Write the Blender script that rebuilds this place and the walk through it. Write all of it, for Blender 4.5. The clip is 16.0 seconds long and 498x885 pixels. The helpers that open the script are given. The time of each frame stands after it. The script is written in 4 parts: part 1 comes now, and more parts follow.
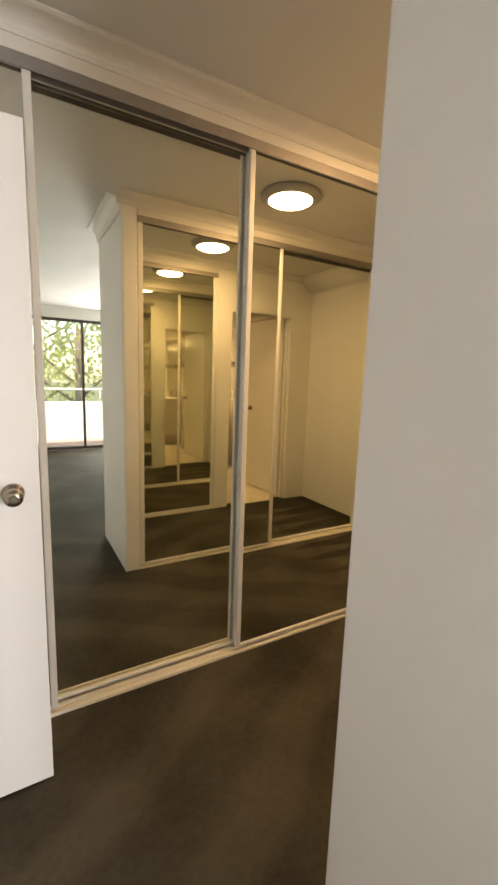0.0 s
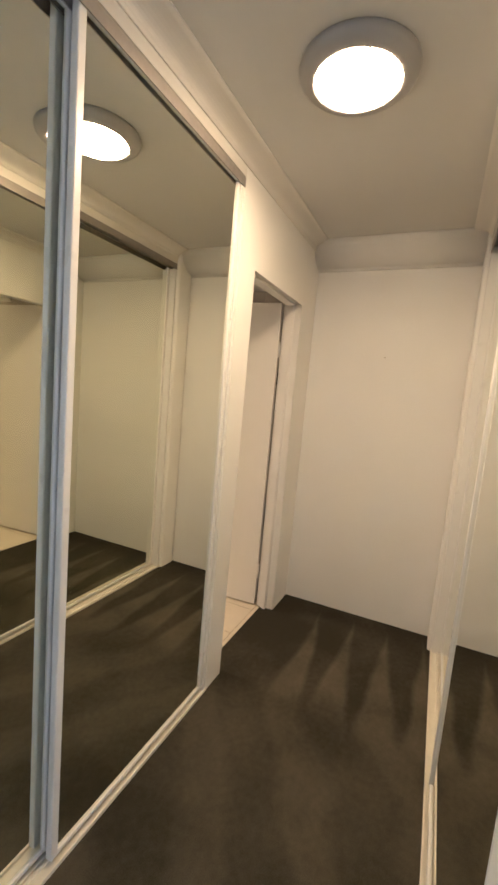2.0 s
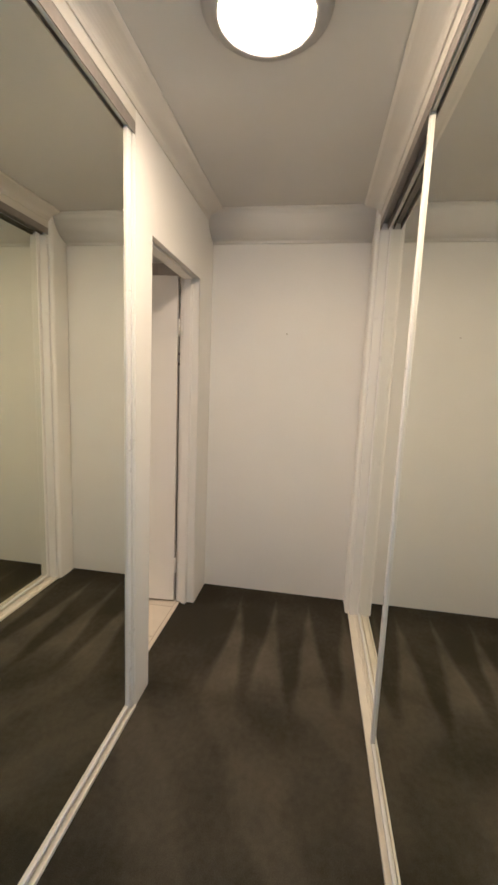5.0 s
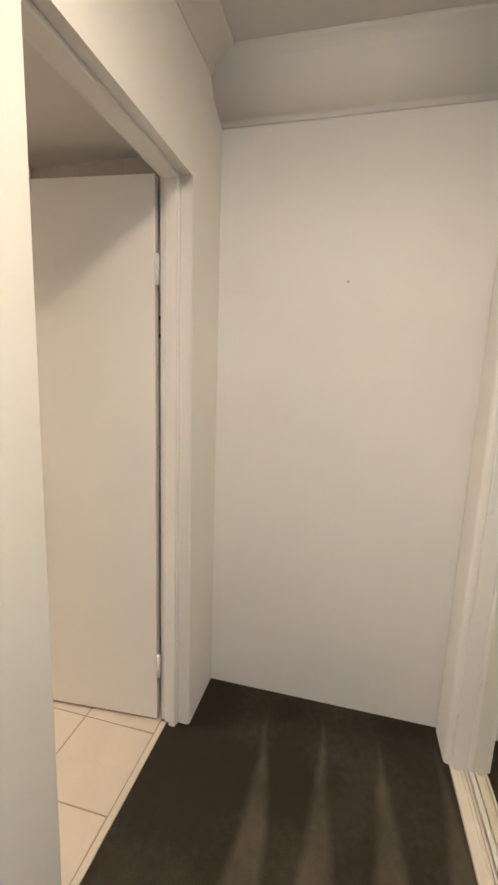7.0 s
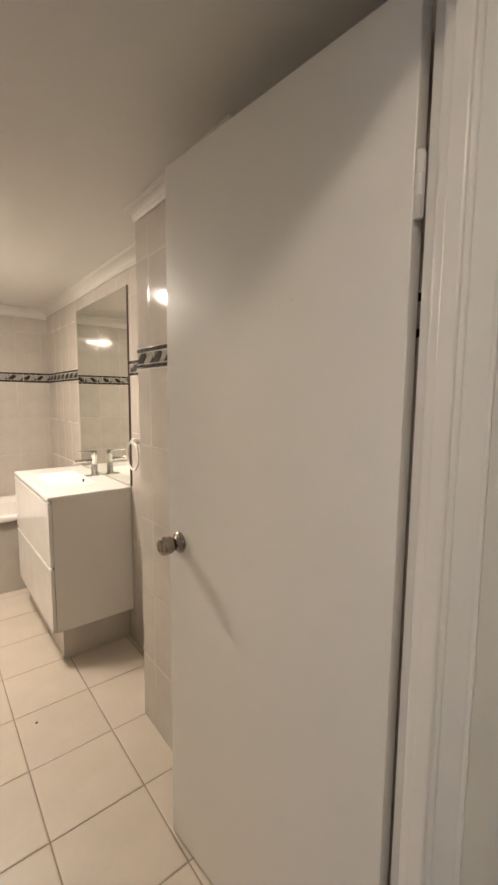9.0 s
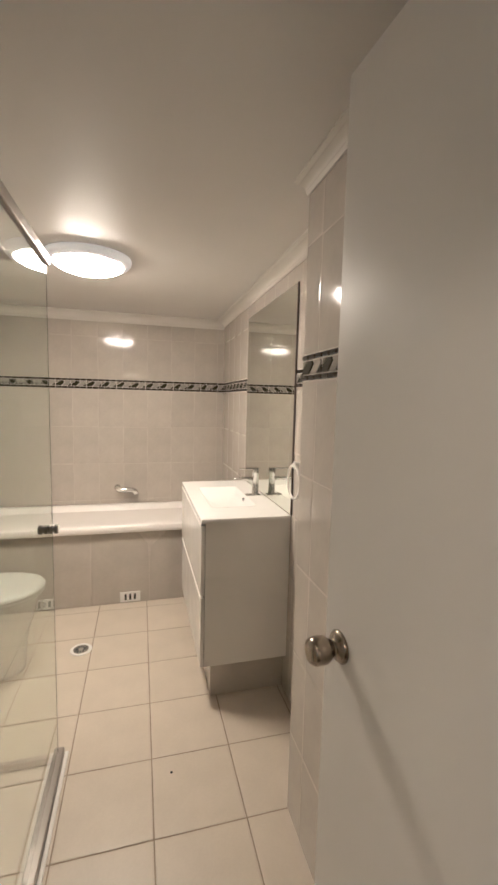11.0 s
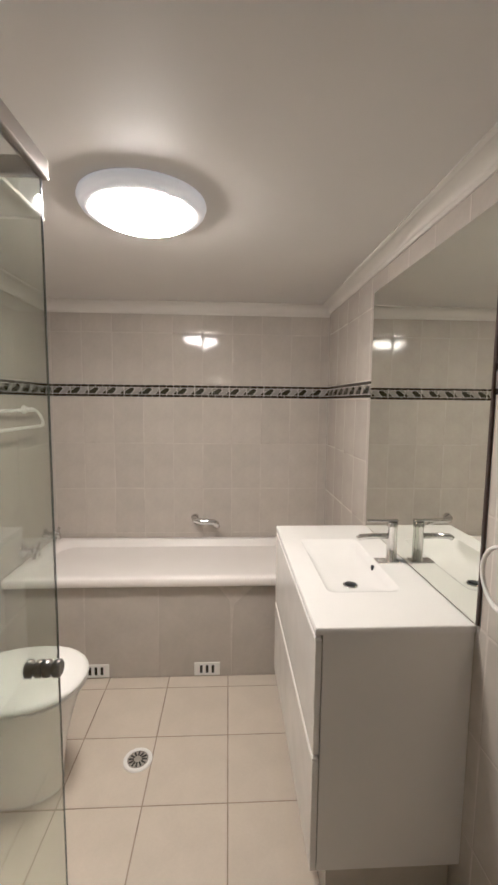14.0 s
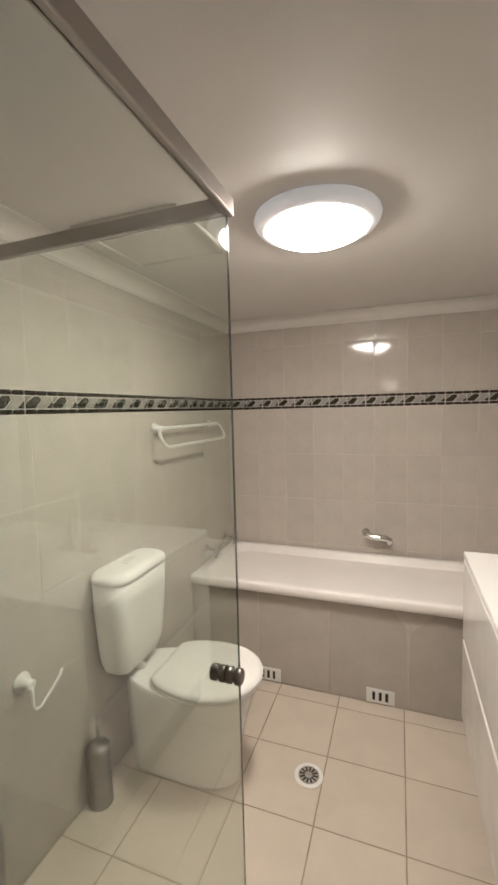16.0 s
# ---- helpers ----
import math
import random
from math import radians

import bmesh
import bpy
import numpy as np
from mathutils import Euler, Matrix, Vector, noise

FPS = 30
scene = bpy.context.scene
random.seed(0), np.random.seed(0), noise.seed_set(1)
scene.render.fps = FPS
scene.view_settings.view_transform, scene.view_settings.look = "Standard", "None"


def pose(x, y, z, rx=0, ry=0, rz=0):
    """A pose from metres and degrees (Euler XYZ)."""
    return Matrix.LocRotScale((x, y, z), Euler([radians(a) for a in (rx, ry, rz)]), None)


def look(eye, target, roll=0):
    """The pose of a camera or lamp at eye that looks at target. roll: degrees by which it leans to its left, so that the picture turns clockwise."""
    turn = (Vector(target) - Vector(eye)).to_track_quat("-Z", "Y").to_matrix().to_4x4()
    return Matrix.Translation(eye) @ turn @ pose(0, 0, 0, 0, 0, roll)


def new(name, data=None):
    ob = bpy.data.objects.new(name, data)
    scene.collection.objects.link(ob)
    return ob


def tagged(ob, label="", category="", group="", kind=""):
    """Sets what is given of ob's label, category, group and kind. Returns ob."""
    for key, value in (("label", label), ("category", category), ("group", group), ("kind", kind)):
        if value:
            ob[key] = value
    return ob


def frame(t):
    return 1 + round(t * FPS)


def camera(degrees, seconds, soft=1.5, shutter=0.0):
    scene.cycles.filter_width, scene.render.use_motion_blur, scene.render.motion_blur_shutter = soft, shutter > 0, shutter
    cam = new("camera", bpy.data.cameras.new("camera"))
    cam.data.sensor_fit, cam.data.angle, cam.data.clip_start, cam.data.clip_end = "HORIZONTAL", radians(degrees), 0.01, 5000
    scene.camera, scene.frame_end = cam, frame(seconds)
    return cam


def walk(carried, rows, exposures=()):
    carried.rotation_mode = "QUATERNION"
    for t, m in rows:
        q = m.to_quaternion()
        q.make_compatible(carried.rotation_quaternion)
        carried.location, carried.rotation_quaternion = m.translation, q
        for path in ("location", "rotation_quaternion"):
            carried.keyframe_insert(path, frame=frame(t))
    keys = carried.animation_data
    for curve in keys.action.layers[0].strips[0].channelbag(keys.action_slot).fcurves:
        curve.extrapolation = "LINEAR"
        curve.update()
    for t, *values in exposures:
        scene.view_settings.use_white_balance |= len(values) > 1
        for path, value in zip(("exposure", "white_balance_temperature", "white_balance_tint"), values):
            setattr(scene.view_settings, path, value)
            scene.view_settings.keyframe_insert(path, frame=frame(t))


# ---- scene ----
cam = camera(62.3, 16.0, soft=2.8)
PATH = [
    (0, (-0.05, 0.055, 1.375), (0.94, 1.764, 1.064), 1.9),
    (0.5, (-0.014, 0.318, 1.38), (1.205, 1.878, 1.096), 3.1),
    (1, (-0.016, 0.535, 1.409), (1.419, 1.903, 1.142), 3.4),
    (1.5, (0.034, 0.704, 1.435), (1.662, 1.835, 1.17), 4.1),
    (2, (0.102, 0.834, 1.463), (1.91, 1.654, 1.222), 5.0),
    (2.5, (0.141, 0.959, 1.49), (2.11, 1.256, 1.298), 5.0),
    (3, (0.117, 1.032, 1.526), (2.102, 0.853, 1.359), 3.1),
    (3.5, (0.106, 1.06, 1.537), (2.092, 0.927, 1.338), 2.8),
    (4, (0.071, 1.016, 1.494), (2.045, 1.212, 1.24), 2.1),
    (4.2, (0.049, 0.992, 1.478), (2.01, 1.28, 1.205), 2.3),
    (6.5, (0.991, 1.075, 1.432), (2.94, 1.396, 1.119), 2.5),
    (7, (1.281, 1.158, 1.425), (3.195, 1.625, 1.081), 2.0),
    (7.5, (1.527, 1.241, 1.425), (3.38, 1.914, 1.09), 0.4),
    (8, (1.728, 1.302, 1.408), (3.422, 2.33, 1.131), 0.7),
    (8.5, (1.891, 1.362, 1.409), (3.323, 2.74, 1.182), 1.2),
    (9, (2.003, 1.46, 1.422), (3.244, 3.013, 1.203), 0.5),
    (9.5, (2.026, 1.544, 1.443), (3.072, 3.238, 1.255), 0.2),
    (10, (2.093, 1.608, 1.455), (2.919, 3.421, 1.278), 0.9),
    (12.3, (2.28, 2.223, 1.49), (2.656, 4.177, 1.282), 0.8),
    (12.5, (2.289, 2.288, 1.5), (2.675, 4.24, 1.299), 0.8),
    (13, (2.294, 2.418, 1.523), (2.673, 4.372, 1.329), 1.0),
    (13.5, (2.267, 2.54, 1.521), (2.561, 4.509, 1.331), 1.0),
    (14, (2.24, 2.631, 1.508), (2.34, 4.618, 1.31), 0.6),
    (14.5, (2.269, 2.756, 1.513), (2.137, 4.743, 1.32), 0.2),
    (15, (2.285, 2.828, 1.526), (1.934, 4.789, 1.346), -0.3),
    (15.5, (2.263, 2.784, 1.527), (1.712, 4.699, 1.362), -0.7),
    (16, (2.214, 2.664, 1.528), (1.531, 4.537, 1.371), -1.4),
]
SKY, DAYLIGHT, LAMP_ROBE, LAMP_BATH = 0.15, 86.0, 44.0, 72.0
EXPOSURES = [(0.0, 1.46, 7350, 6), (1.0, 1.60, 6750, 6), (2.0, 1.75, 5230, 5), (2.7, 1.72, 4760, 5), (4.2, 1.72, 4680, 5), (6.5, 1.92, 4620, 4), (7.3, 1.90, 4520, 3), (8.5, 1.5, 4450, 3), (10.0, 1.2, 4450, 4),
             (12.5, 0.91, 4200, 3), (13.5, 0.88, 4130, 4), (14.1, 0.74, 4130, 4), (14.6, 0.65, 4140, 4), (16.0, 0.75, 4230, 3)]
walk(cam, [(t, look(eye, target, roll)) for t, eye, target, roll in PATH], EXPOSURES)

# ---- world, sun, large lights ----
scene.cycles.glossy_bounces = 10   # facing mirrors
world = bpy.data.worlds.new("world")
scene.world = world
world.use_nodes = True
wn = world.node_tree
sky = wn.nodes.new("ShaderNodeTexSky")
sky.sky_type, sky.sun_disc = "NISHITA", False
sky.sun_elevation, sky.sun_rotation = radians(65), radians(150)
wn.links.new(sky.outputs[0], wn.nodes["Background"].inputs[0])
wn.nodes["Background"].inputs[1].default_value = SKY

sun = new("sun", bpy.data.lights.new("sun", "SUN"))
sun.data.energy, sun.data.angle, sun.data.color = 5.0, radians(0.5), (1.0, 0.95, 0.88)
sun.matrix_world = look((-9, 13, 34), (0, 0, 0))

win_light = new("window_daylight", bpy.data.lights.new("window_daylight", "AREA"))
win_light.data.shape, win_light.data.size, win_light.data.size_y = "RECTANGLE", 1.05, 2.1
win_light.data.energy, win_light.data.color = DAYLIGHT, (0.86, 0.88, 1.0)
win_light.matrix_world = look((2.02, -4.37, 1.15), (1.2, 0, 1.0))

# ---- materials ----
def mat(name, base, rough=0.5, metal=0.0, var=0.0, scale=6.0, bump=0.0, bump_scale=200.0, rand=0.0, fine=0.0, fine_scale=90.0, spec=0.5, coat=0.0):
    """A painted, glazed or metal surface with large stains, fine grain, relief and a tone that varies by piece."""
    m = bpy.data.materials.new(name)
    m.use_nodes = True
    nt = m.node_tree
    b = nt.nodes["Principled BSDF"]
    b.inputs["Roughness"].default_value, b.inputs["Metallic"].default_value = rough, metal
    b.inputs["Specular IOR Level"].default_value, b.inputs["Coat Weight"].default_value = spec, coat
    b.inputs["Base Color"].default_value = (*base, 1)
    tc = nt.nodes.new("ShaderNodeTexCoord")
    value = None

    def noise_node(s, detail):
        n = nt.nodes.new("ShaderNodeTexNoise")
        n.inputs["Scale"].default_value, n.inputs["Detail"].default_value = s, detail
        nt.links.new(tc.outputs["Object"], n.inputs["Vector"])
        return n

    def ranged(socket, lo, hi):
        r = nt.nodes.new("ShaderNodeMapRange")
        r.inputs["From Min"].default_value, r.inputs["From Max"].default_value = 0.25, 0.75
        r.inputs["To Min"].default_value, r.inputs["To Max"].default_value = lo, hi
        nt.links.new(socket, r.inputs["Value"])
        return r.outputs[0]

    factors = []
    if var:
        factors.append(ranged(noise_node(scale, 4).outputs[0], 1 - var, 1 + var))
    if fine:
        factors.append(ranged(noise_node(fine_scale, 2).outputs[0], 1 - fine, 1 + fine))
    if rand:
        oi = nt.nodes.new("ShaderNodeObjectInfo")
        r = nt.nodes.new("ShaderNodeMapRange")
        r.inputs["To Min"].default_value, r.inputs["To Max"].default_value = 1 - rand, 1 + rand
        nt.links.new(oi.outputs["Random"], r.inputs["Value"])
        factors.append(r.outputs[0])
    for s in factors:
        if value is None:
            value = s
        else:
            mul = nt.nodes.new("ShaderNodeMath")
            mul.operation = "MULTIPLY"
            nt.links.new(value, mul.inputs[0])
            nt.links.new(s, mul.inputs[1])
            value = mul.outputs[0]
    if value is not None:
        vm = nt.nodes.new("ShaderNodeVectorMath")
        vm.operation = "SCALE"
        vm.inputs[0].default_value = base
        nt.links.new(value, vm.inputs["Scale"])
        nt.links.new(vm.outputs[0], b.inputs["Base Color"])
        if var:
            nt.links.new(ranged(noise_node(scale * 2.3, 3).outputs[0], rough * 0.85, min(1, rough * 1.2)), b.inputs["Roughness"])
    if bump:
        bn = nt.nodes.new("ShaderNodeBump")
        bn.inputs["Strength"].default_value, bn.inputs["Distance"].default_value = 1.0, bump
        nt.links.new(noise_node(bump_scale, 3).outputs[0], bn.inputs["Height"])
        nt.links.new(bn.outputs[0], b.inputs["Normal"])
    return m


def glass_mat(name, tint, rough=0.0):
    m = bpy.data.materials.new(name)
    m.use_nodes = True
    b = m.node_tree.nodes["Principled BSDF"]
    b.inputs["Base Color"].default_value = (*tint, 1)
    b.inputs["Transmission Weight"].default_value, b.inputs["Roughness"].default_value = 1.0, rough
    b.inputs["IOR"].default_value = 1.52
    return m


def glow_mat(name, colour, strength):
    m = bpy.data.materials.new(name)
    m.use_nodes = True
    b = m.node_tree.nodes["Principled BSDF"]
    b.inputs["Base Color"].default_value = (0.9, 0.9, 0.88, 1)
    b.inputs["Roughness"].default_value = 0.3
    b.inputs["Emission Color"].default_value = (*colour, 1)
    b.inputs["Emission Strength"].default_value = strength
    return m


def carpet_mat():
    """Dark brown cut pile with vacuum strokes: lighter wedges that point at the end wall, broad blotches, and a painted
    lamplight lift before the wedges.
    """
    m = bpy.data.materials.new("carpet")
    m.use_nodes = True
    nt = m.node_tree
    b = nt.nodes["Principled BSDF"]
    b.inputs["Roughness"].default_value = 0.95
    b.inputs["Specular IOR Level"].default_value = 0.15
    tc = nt.nodes.new("ShaderNodeTexCoord")
    sep = nt.nodes.new("ShaderNodeSeparateXYZ")
    nt.links.new(tc.outputs["Object"], sep.inputs[0])

    def op(kind, a, c=None, clamp=False):
        n = nt.nodes.new("ShaderNodeMath")
        n.operation, n.use_clamp = kind, clamp
        for i, v in enumerate((a, c)):
            if v is None:
                continue
            if isinstance(v, (int, float)):
                n.inputs[i].default_value = v
            else:
                nt.links.new(v, n.inputs[i])
        return n.outputs[0]

    def noise_at(s, d=3):
        n = nt.nodes.new("ShaderNodeTexNoise")
        n.inputs["Scale"].default_value, n.inputs["Detail"].default_value = s, d
        nt.links.new(tc.outputs["Object"], n.inputs["Vector"])
        return n.outputs[0]

    x, y = sep.outputs[0], sep.outputs[1]
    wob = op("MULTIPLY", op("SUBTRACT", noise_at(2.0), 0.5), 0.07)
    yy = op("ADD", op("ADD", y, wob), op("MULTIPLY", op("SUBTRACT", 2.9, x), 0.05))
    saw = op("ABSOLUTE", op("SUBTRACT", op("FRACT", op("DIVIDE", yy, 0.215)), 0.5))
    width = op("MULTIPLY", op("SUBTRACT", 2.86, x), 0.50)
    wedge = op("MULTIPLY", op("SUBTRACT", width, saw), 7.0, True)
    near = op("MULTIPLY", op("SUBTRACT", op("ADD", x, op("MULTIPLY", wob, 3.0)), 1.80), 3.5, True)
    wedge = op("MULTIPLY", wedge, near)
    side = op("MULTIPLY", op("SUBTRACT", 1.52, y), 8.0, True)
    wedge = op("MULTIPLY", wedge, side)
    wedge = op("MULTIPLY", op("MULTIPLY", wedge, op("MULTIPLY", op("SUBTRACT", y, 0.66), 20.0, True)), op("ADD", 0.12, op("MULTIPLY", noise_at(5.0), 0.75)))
    # long strokes along the rest of the floor, over a lighter base standing for lamplight
    rot = op("ADD", op("MULTIPLY", x, 0.55), op("MULTIPLY", y, -0.9))
    stroke_lift = op("MULTIPLY", op("SUBTRACT", op("ABSOLUTE", op("SUBTRACT", op("FRACT", op("ADD", op("DIVIDE", rot, 0.42), op("MULTIPLY", noise_at(1.7), 0.9))), 0.5)), 0.22), 7.0, True)
    far = op("SUBTRACT", 1.0, near)
    stroke_lift = op("MULTIPLY", op("MULTIPLY", op("ADD", op("MULTIPLY", stroke_lift, 0.2), 0.21), far), op("MULTIPLY", op("ADD", y, 0.6), 2.0, True))
    blotch = op("MULTIPLY", op("SUBTRACT", noise_at(2.2, 4), 0.45), 1.1)
    pile = op("MULTIPLY", op("SUBTRACT", noise_at(260, 2), 0.5), 0.5)
    mid = op("MULTIPLY", op("SUBTRACT", noise_at(38, 3), 0.5), 0.35)
    total = op("ADD", op("ADD", op("ADD", wedge, stroke_lift), op("ADD", blotch, 0.0)), op("ADD", pile, mid), True)
    mix = nt.nodes.new("ShaderNodeMix")
    mix.data_type = "RGBA"
    nt.links.new(total, mix.inputs["Factor"])
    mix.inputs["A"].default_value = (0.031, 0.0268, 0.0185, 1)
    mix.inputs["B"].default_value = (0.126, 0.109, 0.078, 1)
    nt.links.new(mix.outputs["Result"], b.inputs["Base Color"])
    bn = nt.nodes.new("ShaderNodeBump")
    bn.inputs["Strength"].default_value, bn.inputs["Distance"].default_value = 0.8, 0.004
    nt.links.new(noise_at(300, 2), bn.inputs["Height"])
    nt.links.new(bn.outputs[0], b.inputs["Normal"])
    return m


def leaf_mat():
    """Thin leaves that let sunlight through."""
    m = mat("leaf", (0.26, 0.28, 0.11), 0.6, var=0.4, scale=1.2)
    nt = m.node_tree
    thin, mix = nt.nodes.new("ShaderNodeBsdfTranslucent"), nt.nodes.new("ShaderNodeMixShader")
    thin.inputs["Color"].default_value = (0.42, 0.46, 0.14, 1)
    mix.inputs[0].default_value = 0.5
    nt.links.new(nt.nodes["Principled BSDF"].outputs[0], mix.inputs[1])
    nt.links.new(thin.outputs[0], mix.inputs[2])
    nt.links.new(mix.outputs[0], nt.nodes["Material Output"].inputs["Surface"])
    return m


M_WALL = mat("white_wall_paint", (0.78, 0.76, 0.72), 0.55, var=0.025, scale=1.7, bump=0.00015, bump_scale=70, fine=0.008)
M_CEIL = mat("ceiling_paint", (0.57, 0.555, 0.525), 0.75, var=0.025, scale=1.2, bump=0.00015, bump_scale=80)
M_COVE = mat("cove_paint", (0.76, 0.74, 0.70), 0.65, var=0.025, scale=1.4)
M_BCEIL = mat("bathroom_ceiling_paint", (0.67, 0.645, 0.61), 0.44, var=0.03, scale=1.5, bump=0.0002, bump_scale=9)
M_TRIM = mat("cream_cornice_paint", (0.66, 0.63, 0.575), 0.5, var=0.03, scale=3)
M_DOOR = mat("white_door_enamel", (0.75, 0.725, 0.69), 0.32, var=0.02, scale=2.5, bump=0.0002, bump_scale=60)
M_FRAME = mat("cream_powder_coat", (0.74, 0.725, 0.69), 0.3, var=0.02, scale=5)
M_TRACK = mat("cream_track_aluminium", (0.76, 0.71, 0.60), 0.4, var=0.06, scale=14)
M_MIRROR = mat("wardrobe_mirror", (0.87, 0.88, 0.79), 0.012, 1.0)
M_MIRROR2 = mat("bathroom_mirror", (0.80, 0.82, 0.76), 0.015, 1.0)
M_CHROME = mat("chrome", (0.72, 0.71, 0.69), 0.12, 1.0)
M_STEEL = mat("brushed_steel", (0.20, 0.187, 0.167), 0.28, 1.0)
M_ALU = mat("dull_aluminium_rail", (0.31, 0.285, 0.265), 0.55, 0.6, var=0.06, scale=25)
M_CERAMIC = mat("white_ceramic", (0.84, 0.82, 0.78), 0.12, var=0.015, scale=5, coat=0.3)
M_RAIL = mat("brushed_aluminium_rail", (0.40, 0.37, 0.34), 0.34, 0.9)
M_PLATE = mat("grey_beige_plate", (0.40, 0.365, 0.315), 0.35, var=0.03, scale=10)
M_PLASTIC = mat("white_plastic", (0.80, 0.78, 0.74), 0.35, var=0.02, scale=12)
M_BATH = mat("bath_enamel", (0.85, 0.81, 0.77), 0.42, var=0.02, scale=4)
M_VANITY = mat("white_gloss_laminate", (0.76, 0.74, 0.70), 0.22, var=0.02, scale=4)
M_BASIN = mat("polymarble_top", (0.76, 0.74, 0.71), 0.18, var=0.015, scale=5)
M_GROUT = mat("wall_grout", (0.53, 0.487, 0.43), 0.85, var=0.08, scale=30, bump=0.0006, bump_scale=300)
M_FGROUT = mat("floor_grout", (0.31, 0.255, 0.19), 0.9, var=0.25, scale=9, bump=0.0006, bump_scale=300)
M_WTILE = mat("grey_beige_wall_tile", (0.50, 0.46, 0.405), 0.09, var=0.06, scale=7, rand=0.035, fine=0.02, fine_scale=60, bump=0.00012, bump_scale=11, spec=0.42)
M_FTILE = mat("cream_floor_tile", (0.585, 0.52, 0.425), 0.38, var=0.05, scale=7, rand=0.025, fine=0.02, fine_scale=120, bump=0.0003, bump_scale=40)
M_BDARK = mat("dark_glazed_border", (0.030, 0.024, 0.018), 0.12, var=0.4, scale=30)
M_BLIGHT = mat("silver_grey_border", (0.39, 0.36, 0.305), 0.2, var=0.2, scale=25, bump=0.001, bump_scale=60)
M_BGREEN = mat("grey_green_border", (0.034, 0.034, 0.025), 0.08, var=0.35, scale=25)
M_BLACK = mat("black_hole", (0.01, 0.01, 0.01), 0.6)
M_BGREY = mat("grey_brown_border", (0.36, 0.335, 0.295), 0.10, var=0.2, scale=30)
M_BMID = mat("olive_grey_border", (0.27, 0.25, 0.20), 0.15, var=0.25, scale=30)
M_NICKEL = mat("satin_nickel", (0.31, 0.265, 0.21), 0.22, 1.0)
M_GEDGE = mat("green_glass_edge", (0.15, 0.17, 0.15), 0.12)
# grey carries the shade on the hall light's rim; outlet slots share it
M_RIM = mat("shaded_rim_grey", (0.34, 0.33, 0.32), 0.35, var=0.04, scale=10)
M_BRONZE = mat("dark_bronze_aluminium", (0.07, 0.05, 0.045), 0.4, 0.5, var=0.1)
M_CONC = mat("painted_balcony_render", (0.70, 0.70, 0.70), 0.8, var=0.05, scale=3, bump=0.001)
M_PAVE = mat("balcony_tiles", (0.42, 0.30, 0.25), 0.7, var=0.12, scale=5)
M_LEAF = leaf_mat()
M_BARK = mat("bark", (0.14, 0.10, 0.07), 0.9, var=0.3, scale=8, bump=0.01, bump_scale=20)
M_LAND = mat("grass_land", (0.10, 0.11, 0.05), 0.95, var=0.3, scale=0.2)
M_GLASS = glass_mat("shower_glass", (0.905, 0.94, 0.90))
M_PANE = glass_mat("window_glass", (0.97, 0.98, 0.98))
M_GLOW_R = glow_mat("lit_opal_glass", (1.0, 0.63, 0.33), LAMP_ROBE)
M_GLOW_B = glow_mat("lit_opal_acrylic", (1.0, 0.65, 0.36), LAMP_BATH)
# weak emission added to the rim, standing for bowl light passing through it
M_OPAL = glow_mat("glowing_acrylic_rim", (1.0, 0.72, 0.50), 0.14)
M_CARPET = carpet_mat()

# ---- mesh helpers ----
def box(bm, x0, y0, z0, x1, y1, z1, bevel=0.0, seg=2, mi=0):
    x0, x1, y0, y1, z0, z1 = min(x0, x1), max(x0, x1), min(y0, y1), max(y0, y1), min(z0, z1), max(z0, z1)
    old = set(bm.faces)
    v = [bm.verts.new((x, y, z)) for z in (z0, z1) for y in (y0, y1) for x in (x0, x1)]
    for q in ((0, 2, 3, 1), (4, 5, 7, 6), (0, 1, 5, 4), (2, 6, 7, 3), (0, 4, 6, 2), (1, 3, 7, 5)):
        bm.faces.new([v[i] for i in q])
    if bevel:
        edges = {e for w in v for e in w.link_edges}
        bmesh.ops.bevel(bm, geom=list(edges), offset=bevel, segments=seg, affect="EDGES", profile=0.5)
    for f in bm.faces:
        if f not in old:
            f.material_index = mi
            f.smooth = False
    return bm


def loft(bm, loops, cap0=True, cap1=True, mi=0, smooth=True):
    rings = [[bm.verts.new(p) for p in lp] for lp in loops]
    n = len(rings[0])
    for a, c in zip(rings, rings[1:]):
        for i in range(n):
            f = bm.faces.new((a[i], a[(i + 1) % n], c[(i + 1) % n], c[i]))
            f.material_index, f.smooth = mi, smooth
    for use, ring in ((cap0, rings[0][::-1]), (cap1, rings[-1])):
        if use:
            f = bm.faces.new(ring)
            f.material_index = mi
    return bm


def rrect(x0, y0, x1, y1, r, z, n=6):
    out = []
    for cx, cy, a0 in ((x1 - r, y1 - r, 0), (x0 + r, y1 - r, 90), (x0 + r, y0 + r, 180), (x1 - r, y0 + r, 270)):
        for i in range(n + 1):
            a = radians(a0 + 90 * i / n)
            out.append((cx + r * math.cos(a), cy + r * math.sin(a), z))
    return out


def lathe(bm, profile, at=(0, 0, 0), axis="z", seg=32, mi=0, cap0=True, cap1=True):
    """profile: (radius, height) pairs along the axis."""
    loops = []
    for r, h in profile:
        lp = []
        for i in range(seg):
            a = 2 * math.pi * i / seg
            u, v = r * math.cos(a), r * math.sin(a)
            p = {"z": (u, v, h), "x": (h, u, v), "y": (v, h, u), "-z": (v, u, -h), "-x": (-h, v, u)}[axis]
            lp.append((p[0] + at[0], p[1] + at[1], p[2] + at[2]))
        loops.append(lp)
    return loft(bm, loops, cap0, cap1, mi)


